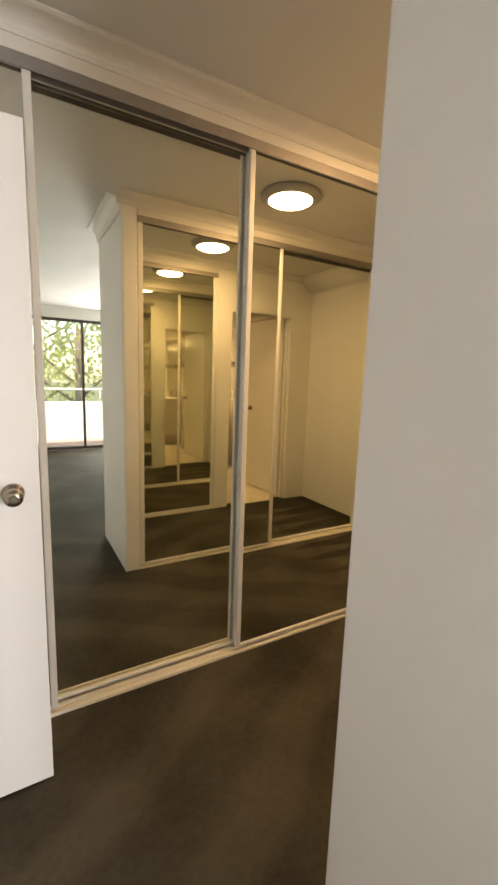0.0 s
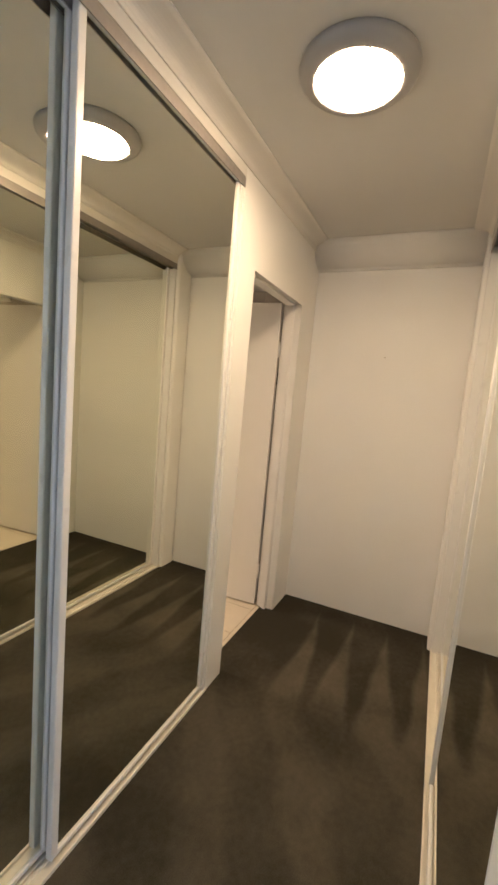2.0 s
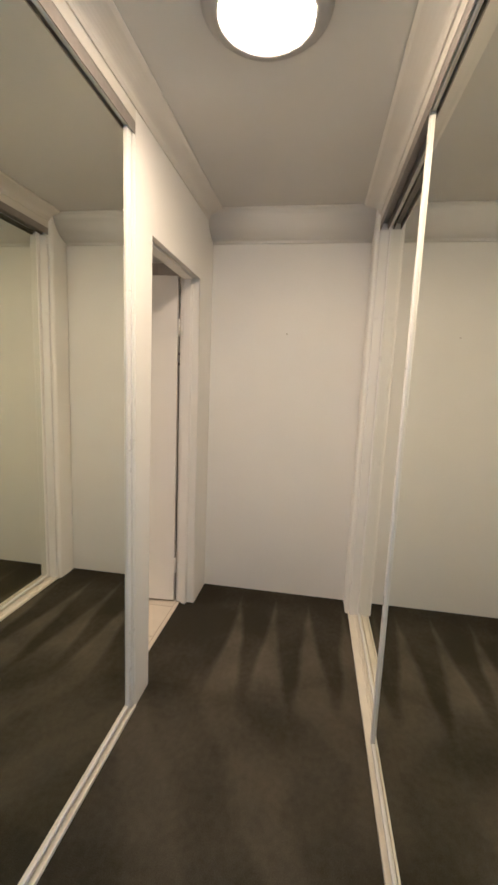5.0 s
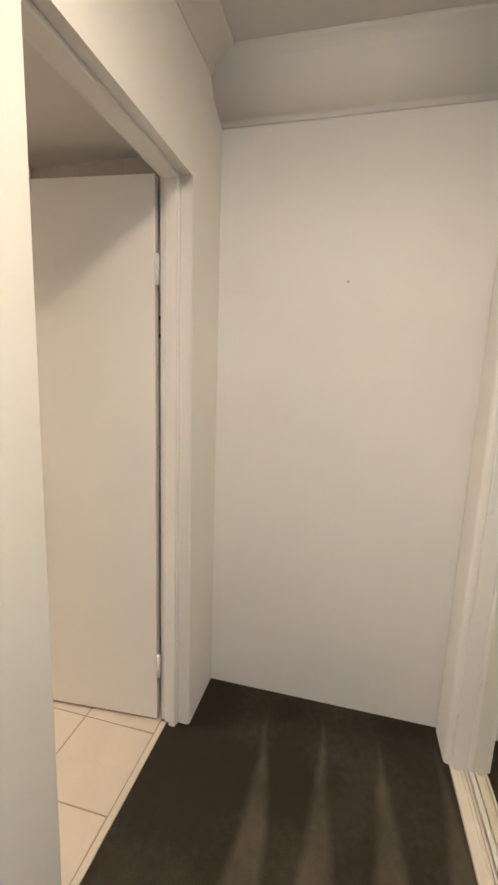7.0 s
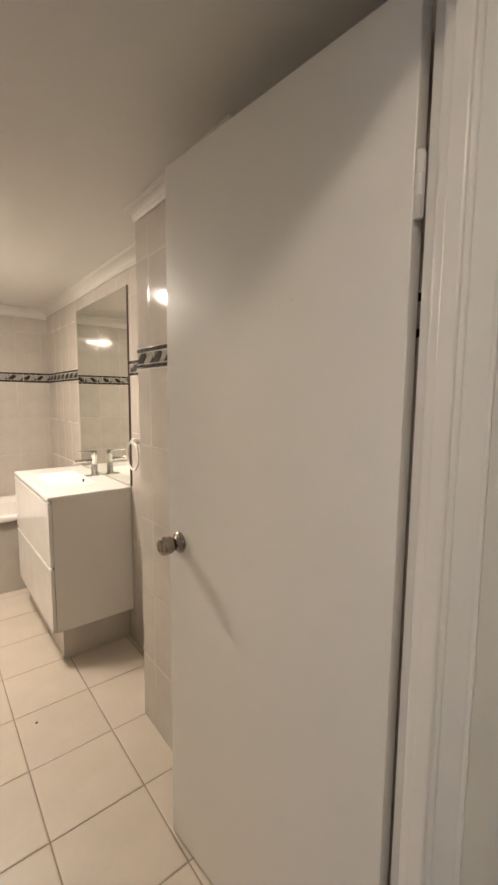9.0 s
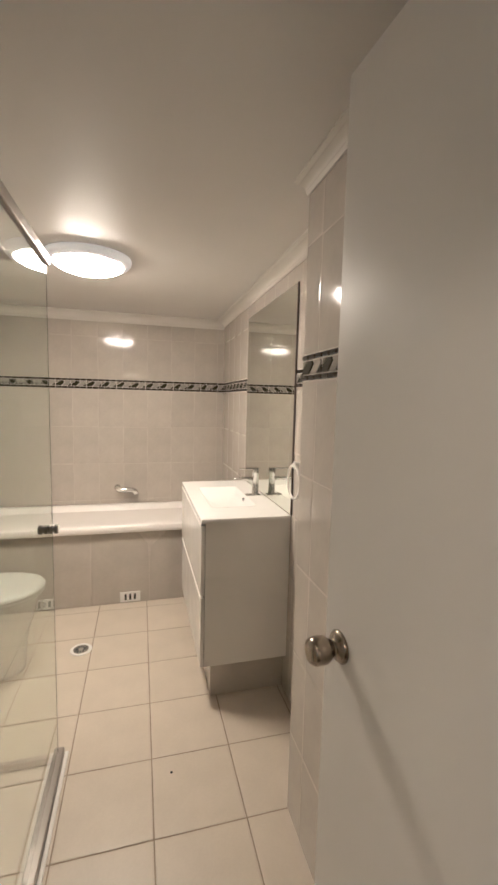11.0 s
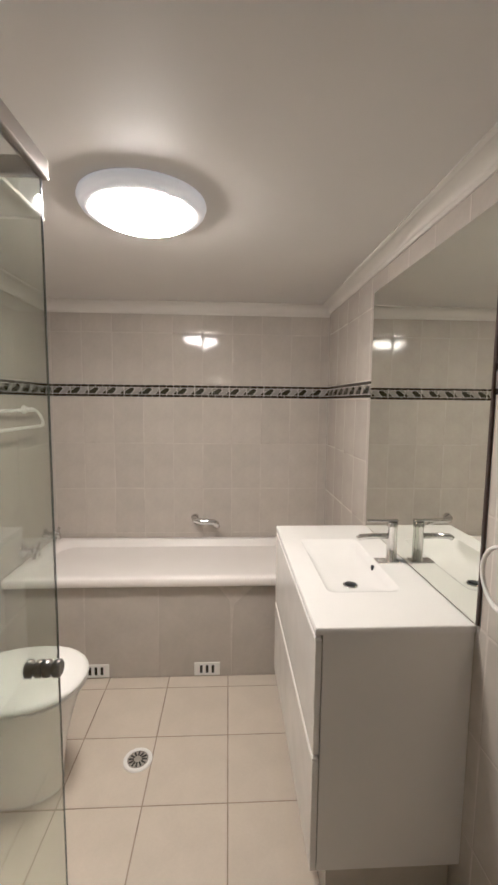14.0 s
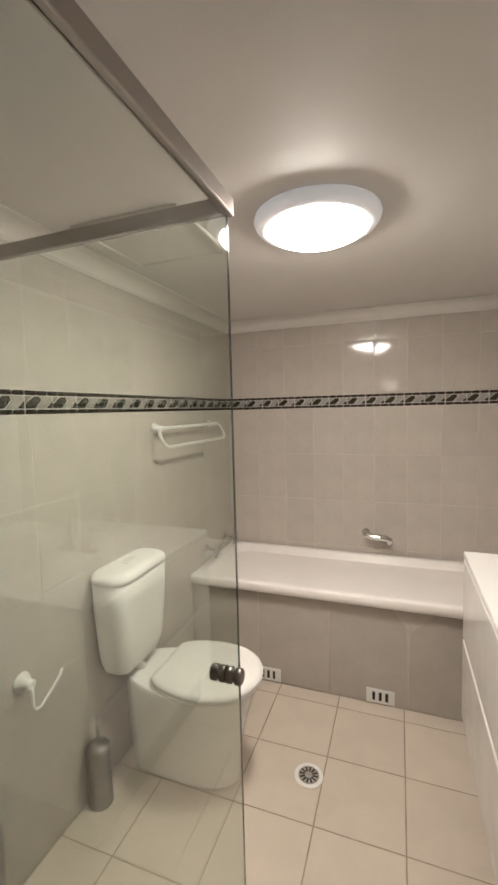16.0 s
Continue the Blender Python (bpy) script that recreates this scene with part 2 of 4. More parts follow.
def tube(bm, pts, r, seg=10, closed=False, mi=0):
    pts = [Vector(p) for p in pts]
    n = len(pts)
    loops, ref = [], None
    for i, p in enumerate(pts):
        a = pts[(i - 1) % n] if closed or i else p
        c = pts[(i + 1) % n] if closed or i < n - 1 else p
        d = (c - a).normalized()
        if ref is None:
            ref = d.orthogonal().normalized()
        ref = (ref - d * ref.dot(d)).normalized()
        side = d.cross(ref)
        loops.append([tuple(p + r * (math.cos(2 * math.pi * k / seg) * ref + math.sin(2 * math.pi * k / seg) * side)) for k in range(seg)])
    if closed:
        loops.append(loops[0])
    return loft(bm, loops, not closed, not closed, mi)


def mesh_of(name, bm, mats):
    me = bpy.data.meshes.new(name)
    bmesh.ops.recalc_face_normals(bm, faces=bm.faces[:])
    bm.to_mesh(me)
    bm.free()
    for m in mats if isinstance(mats, (list, tuple)) else [mats]:
        me.materials.append(m)
    return me


def part(name, bm, material, parent, label=""):
    ob = new(name, mesh_of(name, bm, material))
    ob.parent = parent
    return tagged(ob, label)


def thing(name, at, label, category, group="", kind=""):
    ob = new(name)
    ob.empty_display_size = 0.05
    ob.location = at
    return tagged(ob, label, category, group, kind)


def put(name, bm, material, parent, label=""):
    """A part whose mesh is given in world metres, under a thing that stands somewhere."""
    root = parent
    off = Vector(parent.location)
    while root.parent:
        root = root.parent
        off += Vector(root.location)
    bmesh.ops.translate(bm, verts=bm.verts[:], vec=-off)
    return part(name, bm, material, parent, label)


def solid(name, material, label, category, *boxes, bevel=0.0, seg=2):
    bm = bmesh.new()
    for b in boxes:
        box(bm, *b, bevel=bevel, seg=seg)
    return tagged(new(name, mesh_of(name, bm, material)), label, category, kind="structure")


def B():
    return bmesh.new()


# ---- plan ----
YL, YR = 1.70, 0.70            # faces of the two wardrobe fronts
XE = 2.91                      # end wall, also the bathroom's vanity wall
XB, YB = 1.06, 5.415           # bathroom's toilet wall and bath wall
DL, DR, DH = 1.902, 2.64, 2.04 # bathroom doorway
XN, YN = 2.715, 3.086          # tiled wall behind the bathroom door
ZC, ZB = 2.455, 2.14            # ceilings
ZW = 2.62                      # tops of walls
HB = 2.36                      # underside of the wardrobe headers

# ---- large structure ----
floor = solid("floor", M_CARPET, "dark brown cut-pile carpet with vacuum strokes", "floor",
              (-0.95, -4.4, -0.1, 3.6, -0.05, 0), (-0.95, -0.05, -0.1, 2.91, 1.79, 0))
bath_floor = solid("floor_bathroom", M_FGROUT, "brown grout bed under square cream floor tiles", "floor",
                   (XB, 1.79, -0.1, 2.91, 5.415, -0.0018))
solid("floor_wardrobe", M_CARPET, "dark carpet inside the wardrobe", "floor", (-0.95, 1.792, -0.1, 1.765, 2.33, 0))

solid("wall_end", M_WALL, "plain off-white painted plaster wall", "wall", (XE, -0.05, -0.1, 3.03, 1.82, ZW))
bm = B()
outline = [(1.752, -0.1), (DL, -0.1), (DL, DH), (DR, DH), (DR, -0.1), (XE, -0.1), (XE, ZW), (1.752, ZW)]
loft(bm, [[(x, y, z) for x, z in outline] for y in (YL, 1.82)], True, True, smooth=False)
arris = [e for e in bm.edges if all(abs(v.co.y - YL) < 1e-5 for v in e.verts) and all(1.75 < v.co.x < 2.65 for v in e.verts) and max(v.co.z for v in e.verts) < ZW - 0.1 and min(v.co.z for v in e.verts) < max(v.co.z for v in e.verts) + 1e-6]
bmesh.ops.bevel(bm, geom=[e for e in arris if e.verts[0].co.z > -0.05 or e.verts[1].co.z > -0.05], offset=0.012, segments=3, affect="EDGES", profile=0.5)
tagged(new("wall_doorway", mesh_of("wall_doorway", bm, M_WALL)), "off-white plaster wall with the bathroom doorway in it", "wall", kind="structure")
solid("wall_nib_left", M_WALL, "plaster side wall between wardrobe and bathroom", "wall", (1.754, 1.8202, -0.1, DL - 0.002, 2.33, ZW))
solid("wall_wardrobe_back_left", M_WALL, "plain wall behind the mirrored wardrobe", "wall", (-1.07, 2.33, -0.1, DL - 0.002, 2.4244, ZW))
solid("wall_nib_right", M_WALL, "narrow plaster nib at the end of the wardrobe", "wall", (2.745, 0.052, -0.1, XE - 0.001, 0.722, ZW), bevel=0.014, seg=3)
solid("wall_nib_near", M_WALL, "off-white plaster end wall of the wardrobe", "wall", (0.590, -0.05, -0.1, 0.69, YR, ZW), bevel=0.012, seg=3)
solid("wall_wardrobe_back_right", M_WALL, "plain wall behind the mirrored wardrobe", "wall", (0.69, -0.05, -0.1, 3.6, 0.05, ZW))
solid("wall_bedroom_west", M_WALL, "plain off-white bedroom wall", "wall", (-1.07, -4.5, -0.1, -0.95, 2.33, ZW))
solid("wall_bedroom_east", M_WALL, "plain off-white bedroom wall", "wall", (3.6, -4.5, -0.1, 3.72, 0.05, ZW))
solid("wall_bedroom_window", M_WALL, "off-white bedroom wall round the balcony window", "wall",
      (-0.95, -4.5, -0.1, -0.1, -4.4, ZW), (2.6, -4.5, -0.1, 3.6, -4.4, ZW), (-0.1, -4.498, 2.27, 2.6, -4.402, ZW - 0.002))
solid("wall_header_left", M_TRIM, "cream painted header over the mirrored wardrobe", "wall", (-0.95, YL, HB, 1.752, 1.80, ZW))
solid("wall_header_right", M_TRIM, "cream painted header over the mirrored wardrobe", "wall", (0.69, 0.60, HB, 2.745, YR, ZW))
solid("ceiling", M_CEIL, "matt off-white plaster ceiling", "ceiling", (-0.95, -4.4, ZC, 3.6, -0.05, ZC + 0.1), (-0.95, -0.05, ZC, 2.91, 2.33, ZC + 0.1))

solid("wall_bath_left", M_GROUT, "bathroom wall clad in grey beige glazed tiles", "wall", (0.96, 2.42, -0.1, XB - 0.0008, 5.53, ZW))
solid("wall_bath_back", M_GROUT, "bathroom wall clad in grey beige glazed tiles", "wall", (XB - 0.0008, YB + 0.0008, -0.1, XE + 0.0008, 5.53, ZW))
solid("wall_bath_right", M_GROUT, "bathroom wall clad in grey beige glazed tiles", "wall", (XE + 0.0008, 1.82, -0.1, 3.03, 5.53, ZW))
solid("wall_bath_nib", M_GROUT, "tiled wall behind the bathroom door", "wall", (XN + 0.0008, 1.82, -0.1, XE + 0.0008, YN - 0.0008, ZW))
solid("ceiling_bathroom", M_BCEIL, "low satin off-white bathroom ceiling", "ceiling", (XB, 1.82, ZB, 2.91, 5.415, ZB + 0.1))


def cornice(name, a, c, out, z0, drop, proj, material, label):
    """A cove between wall and ceiling from a to c; out points into the room."""
    a, c, out = Vector((*a, 0)), Vector((*c, 0)), Vector((*out, 0))
    prof = [(0.0, -drop), (0.006, -drop), (0.010, -drop + 0.008)]
    for i in range(9):
        t = radians(90 * i / 8)
        prof.append((0.012 + (proj - 0.024) * (1 - math.cos(t)), -drop + 0.010 + (drop - 0.02) * math.sin(t)))
    prof += [(proj - 0.006, -0.008), (proj, -0.006), (proj, 0.0), (0.0, 0.0)]
    bm = B()
    loops = [[tuple(e + out * p + Vector((0, 0, z0 + h - 0.001))) for p, h in prof] for e in (a, c)]
    loft(bm, loops, True, True, smooth=False)
    return tagged(new(name, mesh_of(name, bm, material)), label, "cornice", kind="structure")


def ovolo(name, a, c, out, z0, drop, proj, material, label):
    """A cornice that bulges out below two fine ridges at the ceiling and ends in a thin lip on the wall."""
    a, c, out = Vector((*a, 0)), Vector((*c, 0)), Vector((*out, 0))
    prof = [(0.0, 0.004), (proj, 0.004), (proj, -0.008), (proj - 0.006, -0.012), (proj - 0.030, -0.013), (proj - 0.032, -0.022), (proj - 0.038, -0.026)]
    p1, h1 = proj - 0.040, -0.030
    for i in range(15):
        t = radians(90 * i / 14)
        prof.append((0.012 + (p1 - 0.012) * (0.75 * math.cos(t) + 0.25 * (1 - i / 14)), h1 + (-drop + 0.012 - h1) * (0.75 * math.sin(t) + 0.25 * i / 14)))
    prof += [(0.011, -drop + 0.003), (0.008, -drop), (0.0, -drop)]
    bm = B()
    loft(bm, [[tuple(e + out * p + Vector((0, 0, z0 + h))) for p, h in prof] for e in (a, c)], True, True, smooth=True)
    for e in bm.edges:
        e.smooth = len(e.link_faces) == 2 and e.calc_face_angle(0.0) < radians(30)
    return tagged(new(name, mesh_of(name, bm, material)), label, "cornice", kind="structure")


LC = "cream coved plaster cornice"
cornice("trim_cornice_left", (-0.95, YL), (XE, YL), (0, -1), ZC, 0.052, 0.095, M_TRIM, LC)
cornice("trim_cornice_right", (0.56, YR), (2.745, YR), (0, 1), ZC, 0.052, 0.095, M_TRIM, LC)
ovolo("trim_cornice_end", (XE, 0.722), (XE, YL), (-1, 0), ZC, 0.150, 0.18, M_COVE, "off-white moulded cornice above the end wall")
cornice("trim_cornice_nib", (0.590, -0.05), (0.590, 0.70), (-1, 0), ZC, 0.095, 0.08, M_WALL, "white coved cornice on the bedroom side")
LB = "white coved bathroom cornice"
cornice("trim_bath_cornice_back", (XB, YB), (XE, YB), (0, -1), ZB, 0.07, 0.07, M_TRIM, LB)
cornice("trim_bath_cornice_left", (XB, 2.43), (XB, YB), (1, 0), ZB, 0.07, 0.07, M_TRIM, LB)
cornice("trim_bath_cornice_right", (XE, YN), (XE, YB), (-1, 0), ZB, 0.05, 0.07, M_TRIM, LB)
cornice("trim_bath_cornice_nib", (XN, 2.385), (XN, YN), (-1, 0), ZB, 0.038, 0.050, M_TRIM, LB)

# bathroom doorway frame
bm = B()
box(bm, DL - 0.002, YL + 0.03, 0, DL + 0.014, 1.822, DH, 0.004)
box(bm, DR - 0.014, YL + 0.045, 0, DR + 0.002, 1.800, DH, 0.006, 3)
box(bm, DL + 0.014, YL + 0.045, DH - 0.014, DR - 0.014, 1.80, DH + 0.001, 0.004)
box(bm, DR - 0.026, YL + 0.05, 0, DR - 0.014, YL + 0.078, DH - 0.014, 0.003)
tagged(new("trim_door_frame", mesh_of("trim_door_frame", bm, M_DOOR)), "white painted bathroom door frame", "door frame", kind="structure")
solid("trim_threshold", M_FTILE, "cream tile threshold strip at the carpet's edge", "threshold", (DL + 0.014, 1.792, -0.02, DR - 0.014, 1.815, 0.002), bevel=0.002)


# ---- doors ----
def knob_on(parent, x, z, side, label):
    """Round chrome knob on a door leaf; side is the sign of the local y it stands out to."""
    bm = B()
    lathe(bm, [(0.031, 0.0), (0.031, 0.004), (0.025, 0.010), (0.016, 0.013), (0.0155, 0.021), (0.021, 0.026), (0.0255, 0.034), (0.0265, 0.045), (0.0255, 0.057), (0.022, 0.064), (0.013, 0.067)], seg=28)
    bmesh.ops.rotate(bm, verts=bm.verts[:], matrix=Matrix.Rotation(radians(-90 if side > 0 else 90), 3, "X"))
    bmesh.ops.translate(bm, verts=bm.verts[:], vec=(x, 0.0 if side > 0 else -0.035, z))
    return part("door_knob", bm, M_NICKEL, parent, label)


def flush_door(name, hinge, free, height, label):
    """A plain leaf 35 mm thick whose visible face runs from hinge to free edge; thickness lies to the right of that way."""
    d = Vector(free) - Vector(hinge)
    ob = new(name)
    ob.location = (hinge[0], hinge[1], 0)
    ob.rotation_euler = (0, 0, math.atan2(d.y, d.x))
    tagged(ob, label, "door", kind="structure")
    bm = B()
    box(bm, 0, -0.035, 0.012, d.length, 0, height, 0.002)
    part("leaf", bm, M_DOOR, ob)
    return ob, d.length


door, dl = flush_door("door_1", (2.622, 1.832), (2.5685, 2.548), 2.044, "white flush bathroom door standing open, chrome knob")
knob_on(door, dl - 0.055, 1.0, 1, "round chrome knob")
knob_on(door, dl - 0.055, 1.0, -1, "round chrome knob")
for hz in (0.2, 1.70):
    bm = B()
    lathe(bm, [(0.0065, 0), (0.0065, 0.1)], at=(-0.006, -0.006, hz), seg=12)
    box(bm, -0.012, -0.012, hz + 0.002, 0.0, -0.008, hz + 0.098)
    for k in (0.033, 0.066):
        lathe(bm, [(0.0072, 0), (0.0072, 0.002)], at=(-0.006, -0.006, hz + k), seg=12)
    part("hinge", bm, M_DOOR, door, "white painted butt hinge")

door2, dl2 = flush_door("door_2", (-0.80, 1.44), (0.012, 1.45), 2.035, "white flush bedroom door standing open before the wardrobe")
knob_on(door2, dl2 - 0.072, 1.015, -1, "round brushed knob with keyhole")
bm = B()
box(bm, dl2 - 0.001, -0.030, 0.93, dl2 + 0.0015, -0.006, 1.07, 0.0005)
part("latch_plate", bm, M_STEEL, door2, "steel latch plate")


# ---- mirrored wardrobes ----
def mirror_door(parent, x0, x1, y, out, z0, z1, sw=0.026):
    """A framed mirror panel in the plane y, facing out (+1 or -1 along y)."""
    bm = B()
    box(bm, x0 + sw * 0.8, y - 0.003, z0 + 0.010, x1 - sw * 0.8, y + 0.003, z1 - 0.02)
    pane = put("mirror_door", bm, M_MIRROR, parent, "tall mirror pane")
    for a in (x0, x1 - sw):
        bm = B()
        box(bm, a, y - 0.012, z0, a + sw, y + 0.012, z1, 0.004, 3)
        put("stile", bm, M_FRAME, pane, "cream aluminium stile")
    for a, h in ((z0, 0.014), (z1 - 0.022, 0.022)):
        bm = B()
        box(bm, x0 + sw, y - 0.010, a, x1 - sw, y + 0.010, a + h, 0.003)
        put("rail", bm, M_FRAME, pane, "cream aluminium rail")
    return pane


def wardrobe(name, x0, x1, yf, out, panels, label, jamb0, jamb1):
    """Sliding mirror wardrobe whose front face is yf and which opens towards out."""
    w = thing(name, ((x0 + x1) / 2, yf, 0), label, "wardrobe")
    s = -out
    bm = B()
    prof = [(-0.004, 0.0)]
    for k in (-0.004, 0.030, 0.044, 0.076):
        prof += [(k, 0.011), (k + 0.001, 0.013), (k + 0.008, 0.013), (k + 0.009, 0.011), (k + 0.009, 0.004)]
    prof.append((0.085, 0.0))
    fixed = []
    for i, q in enumerate(prof):
        if i and abs(q[1] - 0.011) < 1e-6 and prof[i - 1][1] < 0.005 and i > 1:
            fixed.append((q[0], 0.004))
        fixed.append(q)
    loft(bm, [[(x, yf + p * s, h) for p, h in fixed] for x in (x0, x1)], True, True, smooth=False)
    put("bottom_track", bm, M_TRACK, w, "cream twin sliding track")
    bm = B()
    comb = [(0.002, 0.0), (0.002, -0.040), (0.006, -0.040), (0.006, -0.006), (0.042, -0.006), (0.042, -0.040), (0.046, -0.040), (0.046, -0.006),
            (0.082, -0.006), (0.082, -0.040), (0.086, -0.040), (0.086, 0.0)]
    loft(bm, [[(x, yf + p * s, HB + h) for p, h in comb] for x in (x0, x1)], True, True, smooth=False)
    put("top_track", bm, M_ALU, w, "dull metal top track")
    for a, b in ((x0, x0 + jamb0), (x1 - jamb1, x1)):
        bm = B()
        box(bm, a, yf + 0.002 * s, 0.0, b, yf + 0.088 * s, HB - 0.041, 0.004)
        put("jamb", bm, M_FRAME, w, "cream jamb")
    for a, c, front in panels:
        mirror_door(w, a, c, yf + (0.022 if front else 0.062) * s, out, 0.022, HB - 0.012)
    return w


wardrobe("sliding_wardrobe", -0.95, 1.752, YL, -1, ((-0.905, 0.055, True), (0.022, 0.905, False), (0.872, 1.735, True)), "three-door sliding wardrobe with mirrored panels, cream frame", 0.045, 0.017)
wardrobe("sliding_wardrobe", 0.69, 2.745, YR, 1, ((0.700, 1.755, True), (1.70, 2.725, False)), "two-door sliding wardrobe with mirrored panels, cream frame", 0.010, 0.020)


# ---- ceiling lights ----
def ceiling_light(at, r, k, h, glow, rim, label, clip_angle):
    lt = thing("ceiling_light", at, label, "ceiling light")
    bm = B()
    lathe(bm, [(r * k, 0), (r * k + 0.002, 0.008), (r * k - 0.002, 0.020), (r * (k + 1.1) / 2, 0.033), (r * 1.05, 0.037), (r * 1.01, 0.037), (r * 0.99, 0.025)], axis="-z", seg=48, cap1=True)
    part("base_ring", bm, rim, lt, "white pressed metal rim")
    bm = B()
    prof = [(r * 1.0, 0.030)]
    for i in range(1, 8):
        a = radians(90 * i / 8)
        prof.append((r * math.cos(a), 0.032 + h * math.sin(a)))
    prof.append((0.006, 0.032 + h))
    lathe(bm, prof, axis="-z", seg=48, cap0=False)
    part("diffuser", bm, glow, lt, "lit opal bowl")
    bm = B()
    box(bm, r * 0.99, -0.004, -0.046, r * 1.04, 0.004, -0.030, 0.0015)
    bmesh.ops.rotate(bm, verts=bm.verts[:], matrix=Matrix.Rotation(radians(clip_angle), 3, "Z"))
    part("clip", bm, M_STEEL, lt, "small metal clip")
    return lt


ceiling_light((1.45, 1.19, ZC), 0.130, 1.37, 0.022, M_GLOW_R, M_RIM, "round ceiling light with a lit warm opal bowl", 205)
ceiling_light((1.963, 4.04, ZB), 0.160, 1.25, 0.045, M_GLOW_B, M_OPAL, "round oyster ceiling light, lit, white rim", -52)


# ---- bedroom window and balcony ----
win = tagged(new("window_1"), "floor-length bronze aluminium sliding window to a balcony", "window", kind="structure")
win.location = (1.25, -4.45, 0)
for nm, bx in (("window_frame", (-0.10, -4.48, 0.0, 2.60, -4.42, 0.05)), ("window_frame", (-0.10, -4.48, 2.22, 2.60, -4.42, 2.27)),
               ("window_frame", (-0.10, -4.478, 0.05, -0.05, -4.422, 2.22)), ("window_frame", (2.55, -4.478, 0.05, 2.60, -4.422, 2.22)),
               ("mullion", (0.36, -4.475, 0.05, 0.40, -4.425, 2.22)), ("mullion", (1.06, -4.475, 0.05, 1.10, -4.425, 2.22)), ("mullion", (1.80, -4.475, 0.05, 1.84, -4.425, 2.22))):
    bm = B()
    box(bm, *bx, bevel=0.004)
    put(nm, bm, M_BRONZE, win, "dark bronze aluminium bar")
for a, c in ((-0.05, 0.36), (0.40, 1.06), (1.10, 1.80), (1.84, 2.55)):
    bm = B()
    box(bm, a, -4.453, 0.05, c, -4.447, 2.22)
    pane = put("pane", bm, M_PANE, win, "clear glass pane")
    pane.visible_shadow = False
solid("floor_balcony", M_PAVE, "reddish paved balcony floor", "floor", (-1.0, -5.9, -0.14, 3.7, -4.5, -0.03))
solid("wall_balcony_parapet", M_CONC, "white rendered balcony parapet", "wall", (-1.0, -5.9, -0.03, 3.7, -5.75, 0.76), bevel=0.01)
rail = thing("balcony_rail", (1.3, -5.82, 0.76), "thin white metal rail above the parapet", "railing")
bm = B()
tube(bm, [(-1.0, -5.82, 1.02), (3.7, -5.82, 1.02)], 0.022)
put("top_bar", bm, M_CONC, rail)
for px in (-0.9, 0.2, 1.6, 2.7, 3.6):
    bm = B()
    tube(bm, [(px, -5.82, 0.75), (px, -5.82, 1.01)], 0.012, 8)
    put("post", bm, M_CONC, rail)
solid("ground", M_LAND, "grassy ground far below the balcony", "ground", (-200, -300, -6.2, 200, 60, -6.0))


def tree(x, y, h, r, seed):
    """Tapered trunk, limbs and a crown of many small leaf clumps."""
    rng = random.Random(seed)
    t = thing("tree", (x, y, -6.0), "leafy green tree beyond the balcony in full daylight", "tree", "trees beyond the balcony")
    bm = B()
    tube(bm, [(0, 0, 0), (0.1, 0.05, h * 0.3), (0.0, 0.15, h * 0.6), (0.1, 0.1, h * 0.85)], 0.16, 10)
    for k in range(9):
        a, z = rng.uniform(0, 6.28), h * rng.uniform(0.35, 0.75)
        tube(bm, [(0.05, 0.08, z), (math.cos(a) * r * 0.5, math.sin(a) * r * 0.5, z + h * 0.1), (math.cos(a) * r * 0.85, math.sin(a) * r * 0.85, z + h * 0.16)], 0.05, 6)
    part("trunk", bm, M_BARK, t)
    verts, faces = [], []
    centres = [(rng.gauss(0, r * 0.5), rng.gauss(0, r * 0.5), h * rng.uniform(0.42, 1.05)) for _ in range(34)]
    for cx, cy, cz in centres:
        for _ in range(60):
            p = Vector((cx + rng.gauss(0, r * 0.16), cy + rng.gauss(0, r * 0.16), cz + rng.gauss(0, r * 0.14)))
            u = Vector((rng.uniform(-1, 1), rng.uniform(-1, 1), rng.uniform(-1, 1))).normalized()
            v = u.orthogonal().normalized()
            s = rng.uniform(0.08, 0.15)
            i = len(verts)
            verts += [p - u * s, p + v * s * 0.5, p + u * s, p - v * s * 0.5]
            faces.append((i, i + 1, i + 2, i + 3))
    me = bpy.data.meshes.new("crown")
    me.from_pydata([tuple(p) for p in verts], [], faces)
    me.materials.append(M_LEAF)
    crown = new("crown", me)
    crown.parent = t


for args in ((-1.5, -15, 9.5, 2.6, 3), (2.2, -13.5, 10.5, 2.8, 5), (5.5, -16, 9.0, 2.6, 8), (0.4, -19, 11, 3.0, 11)):
    tree(*args)

